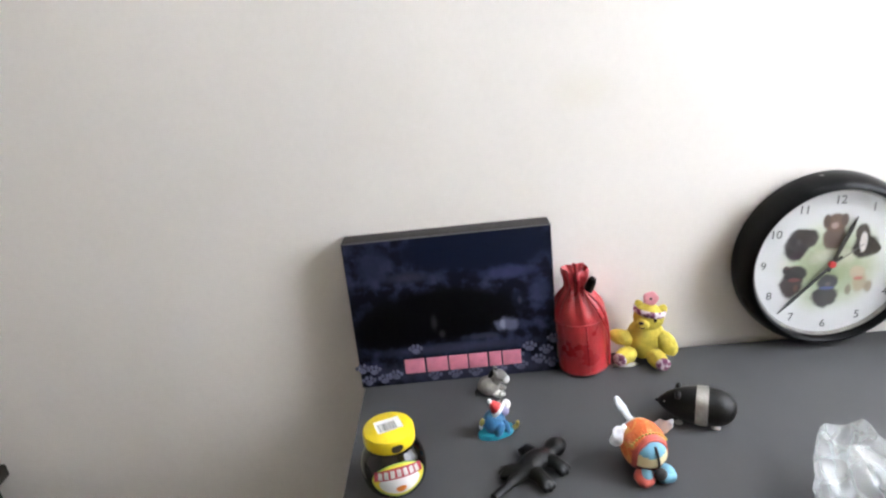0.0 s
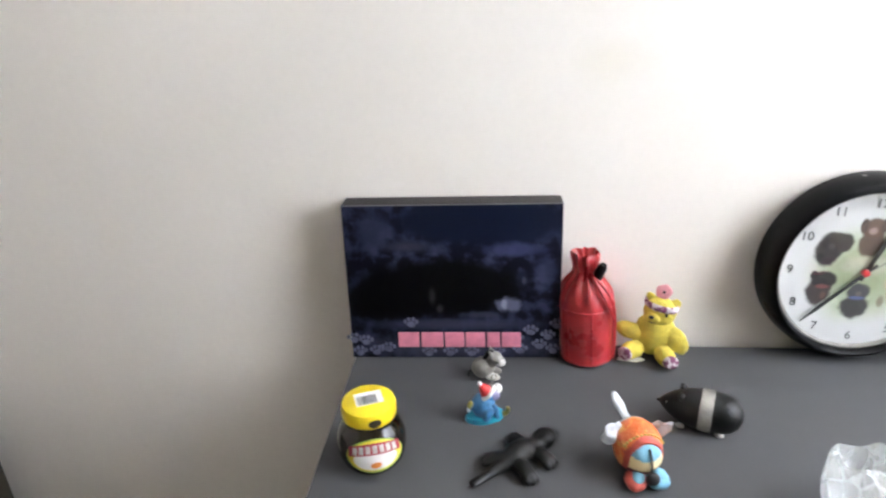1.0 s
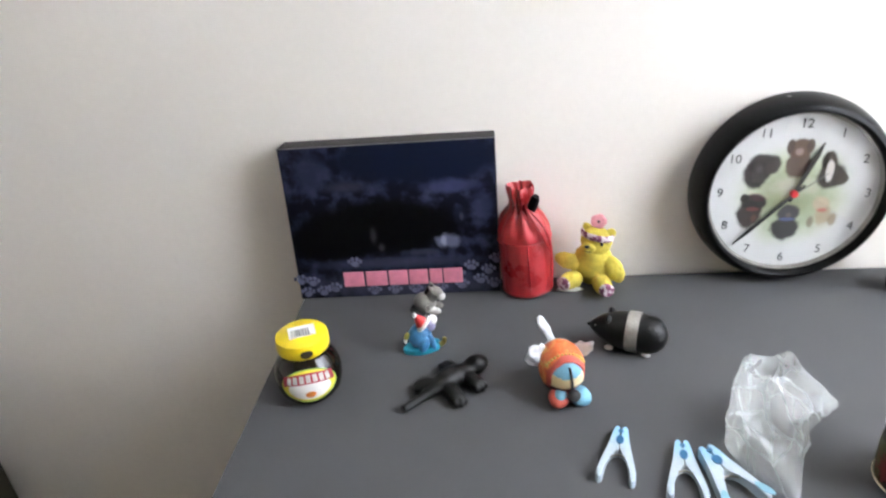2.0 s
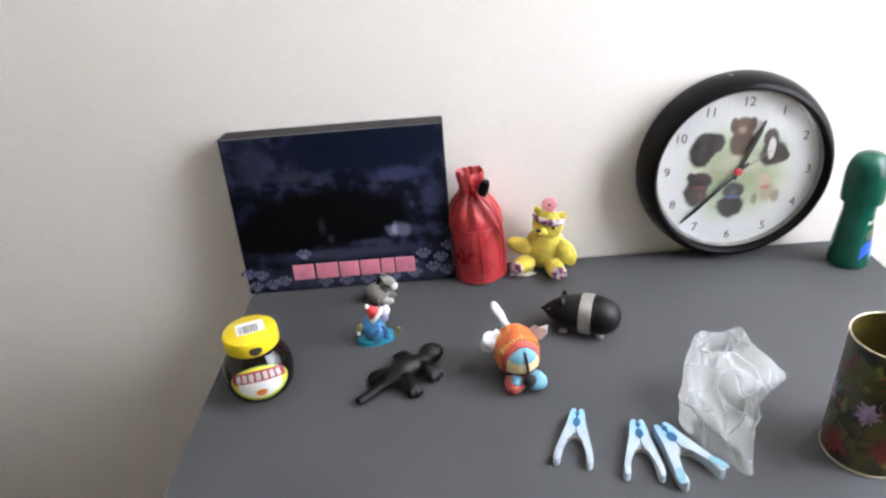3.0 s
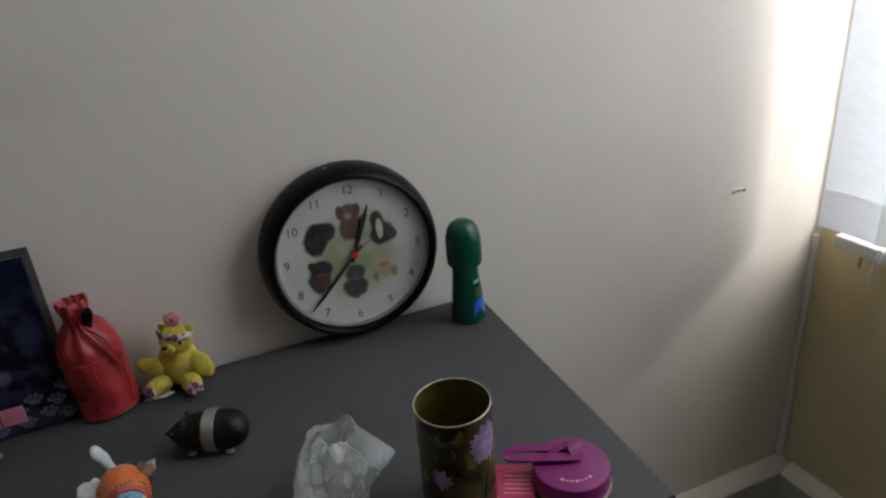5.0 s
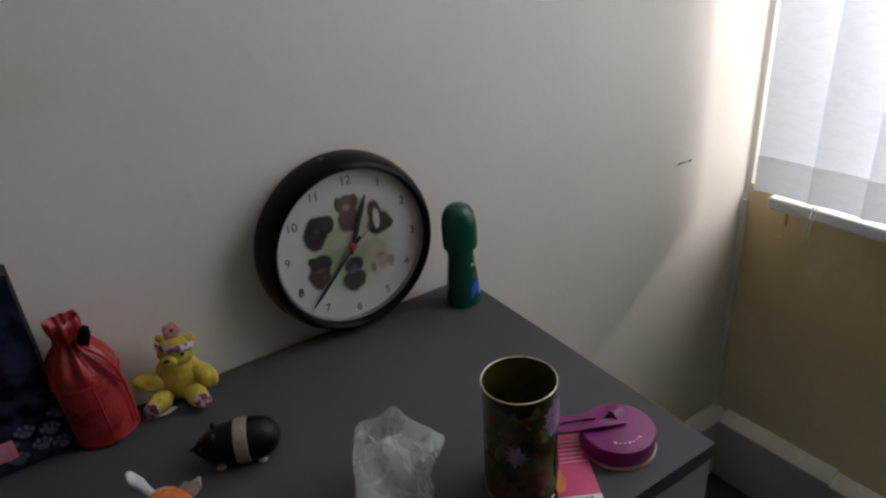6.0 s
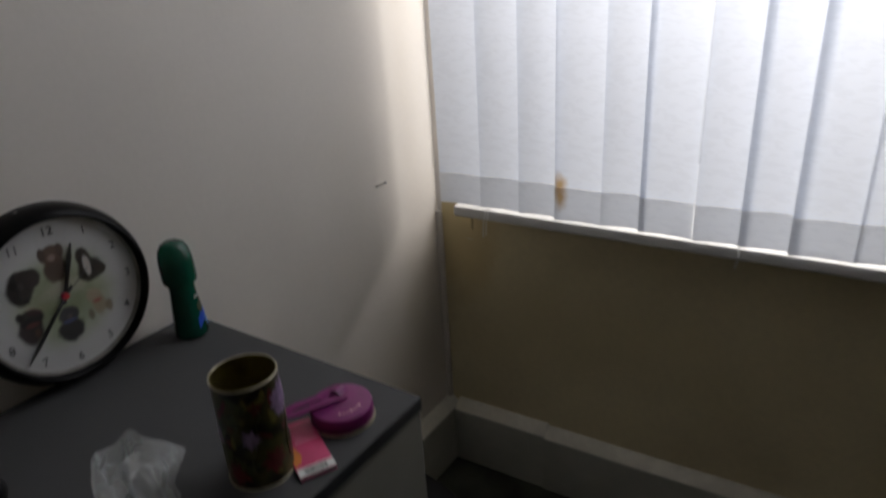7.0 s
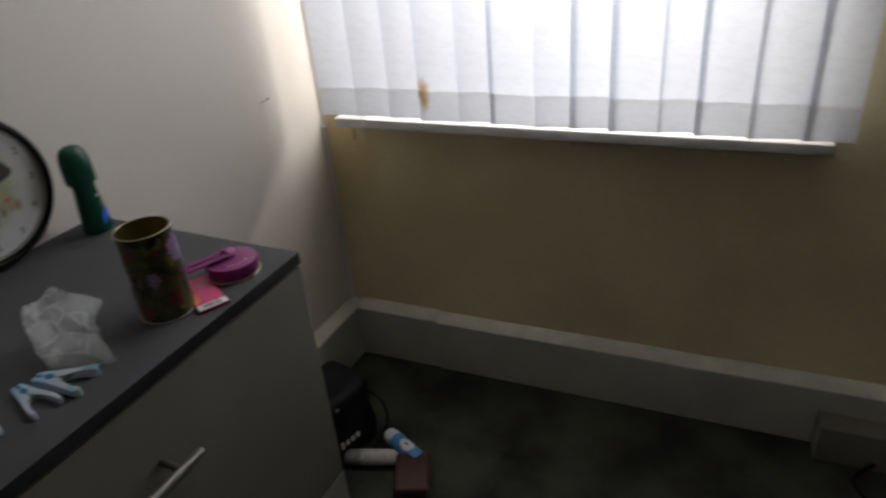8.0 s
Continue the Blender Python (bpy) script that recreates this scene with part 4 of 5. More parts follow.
bm = bmesh.new()
slab(bm, oval(0.0016, 0.0016, 10), 0.0016, 0, pose(0.0085, -0.0092, 0.0880, 82, 0, 12))
part("flower_centre", bm, M["ink"], flower)
bm = bmesh.new()
slab(bm, [(-0.034, -0.036), (-0.012, -0.032), (-0.004, -0.022), (-0.010, -0.018), (-0.034, -0.028)], 0.0006, 0, pose(0, 0, 0.0004))
part("sewn_label", bm, M["paper"], bear, "white cloth label")

# ---- yeast-brown glass jar with a yellow lid ----
JAR = [(0.0, 0.0), (0.020, 0.0), (0.0262, 0.002), (0.0308, 0.008), (0.0330, 0.016), (0.0337, 0.024), (0.0332, 0.031), (0.0310, 0.038), (0.0275, 0.0440), (0.0245, 0.0475), (0.0235, 0.0500), (0.0232, 0.0530), (0.0, 0.0530)]


def jar_r(z):
    for (r0, z0), (r1, z1) in zip(JAR[1:], JAR[2:]):
        if z0 <= z <= z1 and z1 > z0:
            return r0 + (r1 - r0) * (z - z0) / (z1 - z0)
    return 0.02


jar = thing("spread_jar", pose(0.0825, 0.636, TOP, 0, 0, -76) @ Matrix.Diagonal((0.96, 0.96, 1, 1)), "round dark brown glass jar with a yellow plastic lid", "jar")
bm = bmesh.new()
lathe(bm, JAR, 56)
part("jar_body", bm, M["jar_glass"], jar)
lid = bmesh.new()
lathe(lid, [(0.0, 0.0525), (0.0248, 0.0525), (0.0258, 0.0535), (0.0261, 0.0550), (0.0261, 0.0642), (0.0254, 0.0668), (0.0238, 0.0680), (0.0, 0.0680)], 90, 0, None, lambda a, z: 1 + (0.006 * math.cos(45 * a) if 0.054 < z < 0.066 else 0))
lid = part("lid", lid, M["yellow_lid"], jar, "ribbed yellow plastic lid")
st = part("sticker", boxed((-0.002, 0.001, 0.0682), (0.0195, 0.0265, 0.0005), m=pose(0, 0, 0, 0, 0, 8)), M["paper"], lid, "white barcode sticker")
bm = bmesh.new()
rng = random.Random(2)
y = -0.0095
while y < 0.009:
    w = rng.choice((0.0006, 0.0009, 0.0014))
    box(bm, (0.0005, y, 0.0686), (0.0125, w, 0.0003), m=pose(0, 0, 0, 0, 0, 8))
    y += w + rng.choice((0.0006, 0.0010))
part("barcode", bm, M["grey_ink"], lid)
bm = bmesh.new()
wrap(bm, oval(0.0058, 0.0046, 20, 0.06, 4), lambda z: 0.0261, 0.0590, 0.16, 0.0004, 0, 3)
part("lid_mark", bm, M["dark_wood"], lid, "small dark printed mark")
for nm, a, h, dz, lift, mt in (("label", 0.0302, 0.0178, 0.0024, 0.0003, "label_green"), ("label_field", 0.0284, 0.0162, 0.0030, 0.0005, "label_yellow"), ("label_centre", 0.0218, 0.0112, 0.0002, 0.0007, "paper")):
    bm = bmesh.new()
    wrap(bm, oval(a, h, 40), jar_r, 0.0240 + dz, 0.05, lift, 0, 8)
    part(nm, bm, M[mt], jar)
bm = bmesh.new()


def arch(x):
    return 0.0046 - 6.5 * x * x


strip = []
for k in range(17):
    x = -0.0262 + 0.0524 * k / 16
    a = 0.05 + x / 0.0330
    strip.append([bm.verts.new(((jar_r(z) + 0.001) * math.cos(a), (jar_r(z) + 0.001) * math.sin(a), z)) for z in (0.0268 + arch(x) + 0.0098 * j / 4 for j in range(5))])
for one, two in zip(strip, strip[1:]):
    for j in range(4):
        bm.faces.new((one[j], two[j], two[j + 1], one[j + 1]))
part("label_ribbon", bm, M["label_red"], jar)
for k in range(7):
    x = -0.0189 + k * 0.0063
    z = arch(x) + 0.0049
    bm = bmesh.new()
    wrap(bm, [(x - 0.0021, z - 0.0034), (x + 0.0021, z - 0.0034), (x + 0.0021, z + 0.0034), (x - 0.0021, z + 0.0034)], jar_r, 0.0268, 0.05, 0.0014, 0, 2)
    part("label_bar", bm, M["pale_paint"], jar)
bm = bmesh.new()
wrap(bm, oval(0.0052, 0.0036, 18, 0.05, 2), jar_r, 0.0195, 0.05, 0.0012, 0, 3)
part("label_mark", bm, M["orange"], jar)

# ---- grey and blue figurines ----
bm = bmesh.new()
ball(bm, (-0.006, 0.0, 0.0115), (0.0130, 0.0105, 0.0125))
ball(bm, (0.004, 0.0, 0.021), (0.0070, 0.0065, 0.0100), 0, (0, 25, 0))
ball(bm, (0.0095, -0.002, 0.0275), (0.0088, 0.0062, 0.0062), 0, (0, 30, -15))
ball(bm, (0.0148, -0.004, 0.0235), (0.0050, 0.0050, 0.0048), 1)
ball(bm, (0.0035, 0.004, 0.0325), (0.0022, 0.0016, 0.0060), 0, (10, -30, 0))
ball(bm, (0.0045, -0.006, 0.0320), (0.0022, 0.0016, 0.0060), 0, (-18, -30, 0))
tube(bm, [(0.006, 0, 0.034), (0.000, 0, 0.0315), (-0.003, 0, 0.025), (-0.006, 0, 0.021)], [0.002, 0.0028, 0.0026, 0.0012], 8, 2)
ball(bm, (0.006, -0.006, 0.0045), (0.0085, 0.0040, 0.0044), 1)
ball(bm, (0.006, 0.006, 0.0045), (0.0085, 0.0040, 0.0044), 0)
tube(bm, smooth_line([(-0.018, 0, 0.008), (-0.022, -0.004, 0.005), (-0.020, -0.009, 0.004)]), 0.0011, 6, 2)
solid("grey_figurine", moulded(bm, 0.0008), [M["grey_paint"], M["pale_paint"], M["black_matt"]], pose(0.189, 0.772, TOP, 0, 0, -8) @ Matrix.Diagonal((1.0, 1.05, 1.0, 1)), "small grey sitting long-eared animal figurine", "figurine")

bm = bmesh.new()
slab(bm, oval(0.0225, 0.0125, 28, 0.03, 1), 0.0055, 1, pose(0, 0, 0), 0.0018)
tube(bm, smooth_line([(0.0205, -0.004, 0.004), (0.0260, -0.004, 0.006), (0.0265, -0.004, 0.011)]), [0.0025] * 12 + [0.0015], 8, 4)
ball(bm, (-0.002, 0.0, 0.0155), (0.0145, 0.0110, 0.0125))
ball(bm, (0.004, 0.001, 0.0240), (0.0090, 0.0080, 0.0080), 0, (0, 30, 0))
ball(bm, (0.0105, -0.001, 0.0270), (0.0080, 0.0060, 0.0065), 3, (0, 45, -10))
ball(bm, (0.0150, -0.001, 0.0315), (0.0052, 0.0050, 0.0050), 5)
ball(bm, (0.001, -0.0105, 0.0100), (0.0055, 0.0038, 0.0085), 0, (0, 35, 0))
ball(bm, (0.011, -0.0085, 0.0105), (0.0040, 0.0036, 0.0090), 0, (0, -15, 0))
lathe(bm, [(0.0072, 0.0), (0.0066, 0.004), (0.0045, 0.009), (0.0018, 0.0125), (0.0, 0.013)], 20, 2, pose(0.0025, -0.002, 0.0290, 0, -38, 0))
tube(bm, [(0.0025 + 0.0068 * math.cos(t), -0.002 + 0.0068 * math.sin(t), 0.0292 + 0.0050 * math.cos(t)) for t in (2 * math.pi * k / 18 for k in range(19))], 0.0021, 8, 5)
ball(bm, (-0.0062, -0.002, 0.0400), (0.0026, 0.0026, 0.0026), 5)
ball(bm, (-0.0180, -0.003, 0.0190), (0.0030, 0.0022, 0.0045), 4, (0, 30, 0))
ball(bm, (-0.0200, -0.003, 0.0140), (0.0022, 0.0018, 0.0030), 5)
tube(bm, [(0.0085, -0.001 + 0.0042 * math.cos(t), 0.0405 + 0.0042 * math.sin(t)) for t in (2 * math.pi * k / 16 for k in range(17))], 0.0008, 6, 6)
tube(bm, [(0.0105 + 0.0034 * math.cos(t), -0.001, 0.0440 + 0.0028 * math.sin(t)) for t in (2 * math.pi * k / 16 for k in range(17))], 0.0007, 6, 6)
solid("blue_figurine", moulded(bm, 0.0006), [M["blue_paint"], M["teal_paint"], M["red_paint"], M["lilac_paint"], M["gold"], M["paper"], M["steel"]], pose(0.187, 0.699, TOP, 0, 0, 16) @ Matrix.Diagonal((0.88, 0.92, 1.12, 1)), "small blue animal figurine in a red hat, with key-ring loop", "figurine")

# ---- black lizard toy ----
bm = bmesh.new()
tube(bm, smooth_line([(0.178, 0.600, 0.0045), (0.192, 0.612, 0.0055), (0.207, 0.626, 0.008), (0.219, 0.637, 0.010), (0.230, 0.647, 0.0095), (0.238, 0.654, 0.008), (0.246, 0.662, 0.0085), (0.254, 0.670, 0.007)], 5),
     [0.0042 + 0.00013 * k for k in range(6)] + [0.0052, 0.0058, 0.0065, 0.0074, 0.0085, 0.0096, 0.0106, 0.0114, 0.0119, 0.0121, 0.0120, 0.0117, 0.0112, 0.0106, 0.0098, 0.0090, 0.0084, 0.0082, 0.0084, 0.0090, 0.0098, 0.0106, 0.0112, 0.0114, 0.0112, 0.0106, 0.0096, 0.0082, 0.0062, 0.0035], 16, 0, 0.82)
for (ax, ay), (fx, fy) in (((0.224, 0.648), (0.213, 0.664)), ((0.206, 0.630), (0.189, 0.631)), ((0.238, 0.640), (0.250, 0.628)), ((0.221, 0.624), (0.232, 0.606))):
    fx, fy = ax + 0.82 * (fx - ax), ay + 0.82 * (fy - ay)
    mx, my = (ax + fx) / 2, (ay + fy) / 2
    tube(bm, smooth_line([(ax, ay, 0.008), (mx, my, 0.0085), (fx, fy, 0.0055)], 4), [0.0082, 0.0082, 0.0080, 0.0077, 0.0074, 0.0076, 0.0080, 0.0084, 0.0078], 12, 0, 0.85)
    d = Vector((fx - ax, fy - ay, 0)).normalized()
    n = Vector((-d.y, d.x, 0))
    for k in (-1, 0, 1):
        c = Vector((fx, fy, 0.0055)) + d * (0.0030 - 0.0014 * abs(k)) + n * 0.0042 * k
        ball(bm, c, (0.0050, 0.0036, 0.0052), 0, (0, 0, math.degrees(math.atan2(d.y, d.x)) + 22 * k), 12, 8)
for v in bm.verts:
    v.co += 0.0006 * noise.noise_vector(v.co * 120)
solid("toy_lizard", moulded(bm, 0.0011), M["black_matt"], pose(0, 0, TOP), "black rubbery toy lizard lying flat", "toy")

# ---- black mole-like ornament with a silver band ----
bm = bmesh.new()
prof = [(0.0, -0.0425), (0.0035, -0.0415), (0.0085, -0.0365), (0.0135, -0.0300), (0.0182, -0.0220), (0.0212, -0.0130), (0.0226, -0.0060), (0.0231, -0.0020), (0.0235, 0.0040), (0.0234, 0.0100), (0.0230, 0.0155), (0.0226, 0.0190), (0.0222, 0.0250), (0.0190, 0.0330), (0.0130, 0.0390), (0.0060, 0.0418), (0.0, 0.0425)]
lay = pose(0, 0, 0.0238) @ Matrix.Rotation(radians(90), 4, "Y")
lathe(bm, prof, 48, 0, lay)
orn = thing("black_ornament", pose(0.3985, 0.695, TOP, 0, 0, -21) @ Matrix.Diagonal((0.925, 0.86, 0.86, 1)), "black pointed animal ornament with a silver band round its middle", "ornament")
body = part("body", bm, M["black_matt"], orn)
bm = bmesh.new()
lathe(bm, [(0.0228, -0.0006), (0.0240, 0.0000), (0.0243, 0.0060), (0.0241, 0.0122), (0.0229, 0.0128)], 48, 0, lay, caps=False)
part("band", bm, M["silver"], orn, "silver band")
for y in (-1, 1):
    part("ear", lump(((-0.020, 0.010 * y, 0.0415), (0.0035, 0.0052, 0.0048), (-30 * y, 0, 0))), M["black_matt"], orn)
part("eye", lump(((-0.034, -0.0085, 0.0290), (0.0011, 0.0011, 0.0011), N0)), M["pale_paint"], orn)
part("nose", lump(((-0.043, 0, 0.0240), (0.0022, 0.0022, 0.0022), N0)), M["black_matt"], orn)
for x in (-0.018, 0.022):
    for y in (-0.012, 0.012):
        part("foot", lump(((x, y, 0.0030), (0.0050, 0.0040, 0.0026), N0)), M["pale_paint"], orn, "small pale foot")

# ---- orange and blue soft fish-like toy ----
fish = thing("fish_toy", pose(0.326, 0.632, TOP, 0, 0, 12) @ Matrix.Diagonal((0.91, 0.95, 1, 1)), "small orange and blue glittery stuffed toy with pale fins", "soft toy")
bm = bmesh.new()
bmesh.ops.create_uvsphere(bm, u_segments=72, v_segments=56, radius=1.0, matrix=Matrix.Translation((0, 0, 0.0270)) @ Matrix.Diagonal((0.0235, 0.0290, 0.0240, 1)))
for v in bm.verts:
    v.co += 0.0010 * noise.noise_vector(v.co * 90)
for f in bm.faces:
    c = f.calc_center_median()
    front = -c.y
    if front > 0.009 and abs(c.x) < 0.0165 and c.z < 0.0445 - 42 * c.x * c.x:
        f.material_index = 1 if c.z > 0.0310 + 12 * c.x * c.x else (2 if c.z > 0.0205 else 4)
    elif front > 0.004 and abs(c.x) < 0.0200 and c.z < 0.0485 - 36 * c.x * c.x and c.z > 0.016:
        f.material_index = 5
    elif c.z < 0.0165:
        f.material_index = 4 if front > -0.005 else 3
    elif front < -0.014:
        f.material_index = 3
part("body", bm, [M["fish_orange"], M["fish_blue"], M["fish_cream"], M["fish_white"], M["maroon"], M["fish_red"]], fish, "orange glitter hood over a blue and cream body", sharp=60)
for c, r, rot in (((-0.0250, 0.004, 0.0400), (0.0125, 0.0032, 0.0115), (0, 30, 25)), ((0.0245, 0.002, 0.0420), (0.0115, 0.0028, 0.0070), (0, -30, -25))):
    part("fin", fuzzy(lump((c, r, rot)), 0.0034, 130), M["fish_white"], fish, "pale crumpled fin")
bm = bmesh.new()
tube(bm, smooth_line([(-0.002, 0.020, 0.038), (-0.004, 0.028, 0.044), (-0.008, 0.034, 0.050), (-0.011, 0.037, 0.056), (-0.013, 0.038, 0.0600)], 4), [0.0050, 0.0048, 0.0046, 0.0046, 0.0048, 0.0052, 0.0058, 0.0063, 0.0067, 0.0070, 0.0071, 0.0070, 0.0066, 0.0060, 0.0050, 0.0038, 0.0018], 14, 0, 0.5)
part("tail", fuzzy(bm, 0.0014, 140), M["fish_white"], fish, "pale upright tail")
for x, ang, mt, tp in ((-0.0095, -20, "fish_red", "fish_blue"), (0.0120, 24, "fish_blue", "fish_blue")):
    foot = part("foot", fuzzy(lump(((x, -0.0235, 0.0080), (0.0105, 0.0135, 0.0078), (0, 0, ang))), 0.0020, 110), M[mt], fish)
    part("foot_patch", fuzzy(lump(((x + 0.001, -0.0250, 0.0118), (0.0070, 0.0085, 0.0060), (0, 0, ang))), 0.001, 110), M[tp], foot)
bm = bmesh.new()
tube(bm, smooth_line([(0.001, -0.0240, 0.0415), (0.0015, -0.0290, 0.0345), (0.002, -0.0306, 0.0260), (0.002, -0.0300, 0.0190)]), 0.0013, 8)
part("stitch_line", bm, M["ink"], fish)
part("button", lump(((0.003, -0.0330, 0.0155), (0.0068, 0.0050, 0.0064), N0)), M["ink"], fish, "round black button")
for k in range(13):
    a = 2.6 - k * 0.18
    z = 0.0290 + 0.0195 * math.sin(a)
    part("glitter_bead", lump(((0.0215 * math.cos(a), -0.0125, z), (0.0015, 0.0013, 0.0013), N0)), M["gold"], fish)
bm = bmesh.new()
tube(bm, [(0.0168 * math.cos(t), -0.0196, 0.0285 + 0.0165 * math.sin(t)) for t in (math.pi * k / 16 for k in range(17))], 0.0011, 6)
part("trim", bm, M["fish_red"], fish, "coral red trim")


# ---- clothes pegs ----
def peg_at(m, label="white and pale blue plastic clothes peg lying flat", grip=0.0):
    peg = thing("clothes_peg", m, label, "clothes peg", "clothes pegs")
    for sx in (-1, 1):
        bm = bmesh.new()
        pts = [(0.0014, 0.067), (0.0030, 0.0688), (0.0056, 0.0686), (0.0074, 0.066), (0.0086, 0.058), (0.0104, 0.047), (0.0136, 0.034), (0.0172, 0.020), (0.0198, 0.009), (0.0204, 0.004), (0.0196, 0.0),
               (0.0172, -0.002), (0.0146, -0.0008), (0.0132, 0.003), (0.0126, 0.012), (0.0112, 0.021), (0.0086, 0.028), (0.0050, 0.0325), (0.0002, 0.0345), (0.0002, 0.045), (0.0010, 0.056)]
        slab(bm, [(sx * x * 0.77, y * 0.87) for x, y in (pts if sx > 0 else pts[::-1])], 0.0075, 0, pose(0, 0, 0), 0.0014)
        arm = part("arm", bm, M["peg_white"], peg)
        if not grip:
            continue
        bm = bmesh.new()
        slab(bm, [(sx * 0.0138 + grip * math.cos(t) + sx * 0.20 * (0.012 * (-math.sin(t))), 0.0065 + 0.0075 * math.sin(t)) for t in (2 * math.pi * k / 16 for k in range(16))], 0.0004, 0, pose(0, 0, 0.0075))
        part("grip", bm, M["peg_grip"], arm, "pale teal grip inset")
    for y, a, b in ((0.0530, 0.0020, 0.0021), (0.0425, 0.0032, 0.0050)):
        bm = bmesh.new()
        slab(bm, oval(a, b, 18), 0.0012, 0, pose(0, y, 0.0068))
        part("hole", bm, M["peg_blue"], peg, "deep blue opening")
    bm = bmesh.new()
    tube(bm, smooth_line([(-0.0085, 0.024, 0.004), (0, 0.0282, 0.004), (0.0085, 0.024, 0.004)]), 0.0009, 8)
    part("spring", bm, M["steel"], peg, "thin wire spring")
    return peg


def peg_pose(x0, y0, x1, y1):
    """Foot midpoint and jaw end."""
    return pose(x0, y0, TOP, 0, 0, math.degrees(math.atan2(y1 - y0, x1 - x0)) - 90)


first = peg_at(peg_pose(0.3585, 0.514, 0.374, 0.577))
copy_thing(first, peg_pose(0.4105, 0.496, 0.420, 0.561))
peg_at(peg_pose(0.4535, 0.490, 0.434, 0.551) @ Matrix.Diagonal((1.22, 1, 1.25, 1)), "white and pale blue clothes peg showing its blue grips", 0.0029)

# ---- crumpled clear plastic bag ----
bm = bmesh.new()
ns, nr = 64, 34


def crease(p, scale):
    """Sharp folds between flat facets: small at the folds, larger within the facets."""
    near = noise.voronoi(p * scale)[0]
    return near[1] - near[0]


rows = []
for j in range(nr + 1):
    t = j / nr
    z = 0.0008 + 0.046 * t ** 0.85
    rx = 0.024 + 0.013 * math.sin(math.pi * min(1.0, t * 0.95)) - 0.003 * t
    ry = 0.025 + 0.010 * math.sin(math.pi * t) - 0.004 * t
    row = []
    for i in range(ns):
        a = 2 * math.pi * i / ns
        ca, sa = math.cos(a), math.sin(a)
        p = Vector((rx * ca, ry * sa, z))
        q = p + 0.006 * noise.noise_vector(p * 40)
        s = 0.86 + 0.22 * crease(q, 40) + 0.16 * crease(q + Vector((3, 1, 2)), 85) + 0.12 * noise.noise(p * 30)
        p.x, p.y = p.x * s, p.y * s
        p.z += (0.010 * noise.noise(q * 38) + 0.005 * crease(q, 60)) * t
        # a pointed corner at the side, a tail and a foot on the table
        spike = max(0.0, 1 - abs(t - 0.55) / 0.32) * max(0.0, math.cos(a - 0.15)) ** 14
        tail = max(0.0, 1 - t / 0.34) * max(0.0, math.cos(a + 1.55)) ** 8
        foot = max(0.0, 1 - abs(t - 0.18) / 0.30) * max(0.0, math.cos(a - 3.5)) ** 6
        p.x += 0.026 * spike - 0.012 * foot + 0.004 * tail
        p.y -= 0.026 * tail
        p.z -= 0.006 * spike
        p.x += 0.014 * t
        p.y += 0.062 * t
        row.append(bm.verts.new(p))
    rows.append(row)
for j in range(nr):
    for i in range(ns):
        bm.faces.new((rows[j][i], rows[j][(i + 1) % ns], rows[j + 1][(i + 1) % ns], rows[j + 1][i]))
# the mouth folds inwards
inner = [bm.verts.new(v.co + Vector((0.35 * (0.014 - v.co.x), 0.35 * (0.062 - v.co.y), -0.012))) for v in rows[-1]]
for i in range(ns):
    bm.faces.new((rows[-1][i], rows[-1][(i + 1) % ns], inner[(i + 1) % ns], inner[i]))
bmesh.ops.triangulate(bm, faces=bm.faces[:])
bag = thing("plastic_bag", pose(0.4865, 0.542, TOP), "crumpled small clear plastic bag slumped on the dresser", "plastic bag")
part("film", bm, M["film"], bag, sharp=10)
bm = bmesh.new()
slab(bm, [(-0.008, -0.0014), (0.008, -0.0014), (0.008, 0.0014), (-0.008, 0.0014)], 0.0003, 0, pose(0.0000, 0.0560, 0.0490, 40, 0, 8) @ pose(0, 0, 0, 0, 0, 32))
part("print_bar", bm, M["grey_ink"], bag, "small dark printed bar")

# ---- floral tin ----
TR, TH = 0.0300, 0.121
tin = thing("floral_tin", pose(0.5865, 0.516, TOP) @ Matrix.Diagonal((1, 1, 0.91, 1)), "tall open black tin with a floral print and gold inside", "tin")
bm = bmesh.new()
lathe(bm, [(0.0, 0.0), (TR - 0.001, 0.0), (TR + 0.0006, 0.001), (TR + 0.0006, 0.003), (TR, 0.004), (TR, TH - 0.002)], 64, caps=False)
part("wall", bm, M["tin_print"], tin)
bm = bmesh.new()
tube(bm, [((TR + 0.0004) * math.cos(t), (TR + 0.0004) * math.sin(t), 0.0012) for t in (2 * math.pi * k / 64 for k in range(65))], 0.0009, 8)
part("base_rim", bm, M["rim_metal"], tin, "rolled brass base rim")
bm = bmesh.new()
lathe(bm, [(TR - 0.0008, TH - 0.002), (TR - 0.0008, 0.0035), (0.0, 0.0035)], 64, caps=False)
part("lining", bm, M["tin_inside"], tin, "dull gold inner lining")
bm = bmesh.new()
tube(bm, [((TR - 0.0002) * math.cos(t), (TR - 0.0002) * math.sin(t), TH - 0.002) for t in (2 * math.pi * k / 64 for k in range(65))], 0.0007, 8)
part("rim", bm, M["rim_metal"], tin, "rolled brass rim")
rng = random.Random(21)


def petal(nm, ang, z, w, h, turn, mt, lift):
    bm = bmesh.new()
    c, s = math.cos(radians(turn)), math.sin(radians(turn))
    pts = []
    for k in range(10):
        t = 2 * math.pi * k / 10
        x, y = w * math.sin(t) * (1 + 0.35 * math.cos(t)), -h * math.cos(t)
        pts.append((x * c - y * s, x * s + y * c))
    wrap(bm, pts, lambda zz: TR, z, radians(ang), lift, 0, 2)
    part(nm, bm, M[mt], tin)


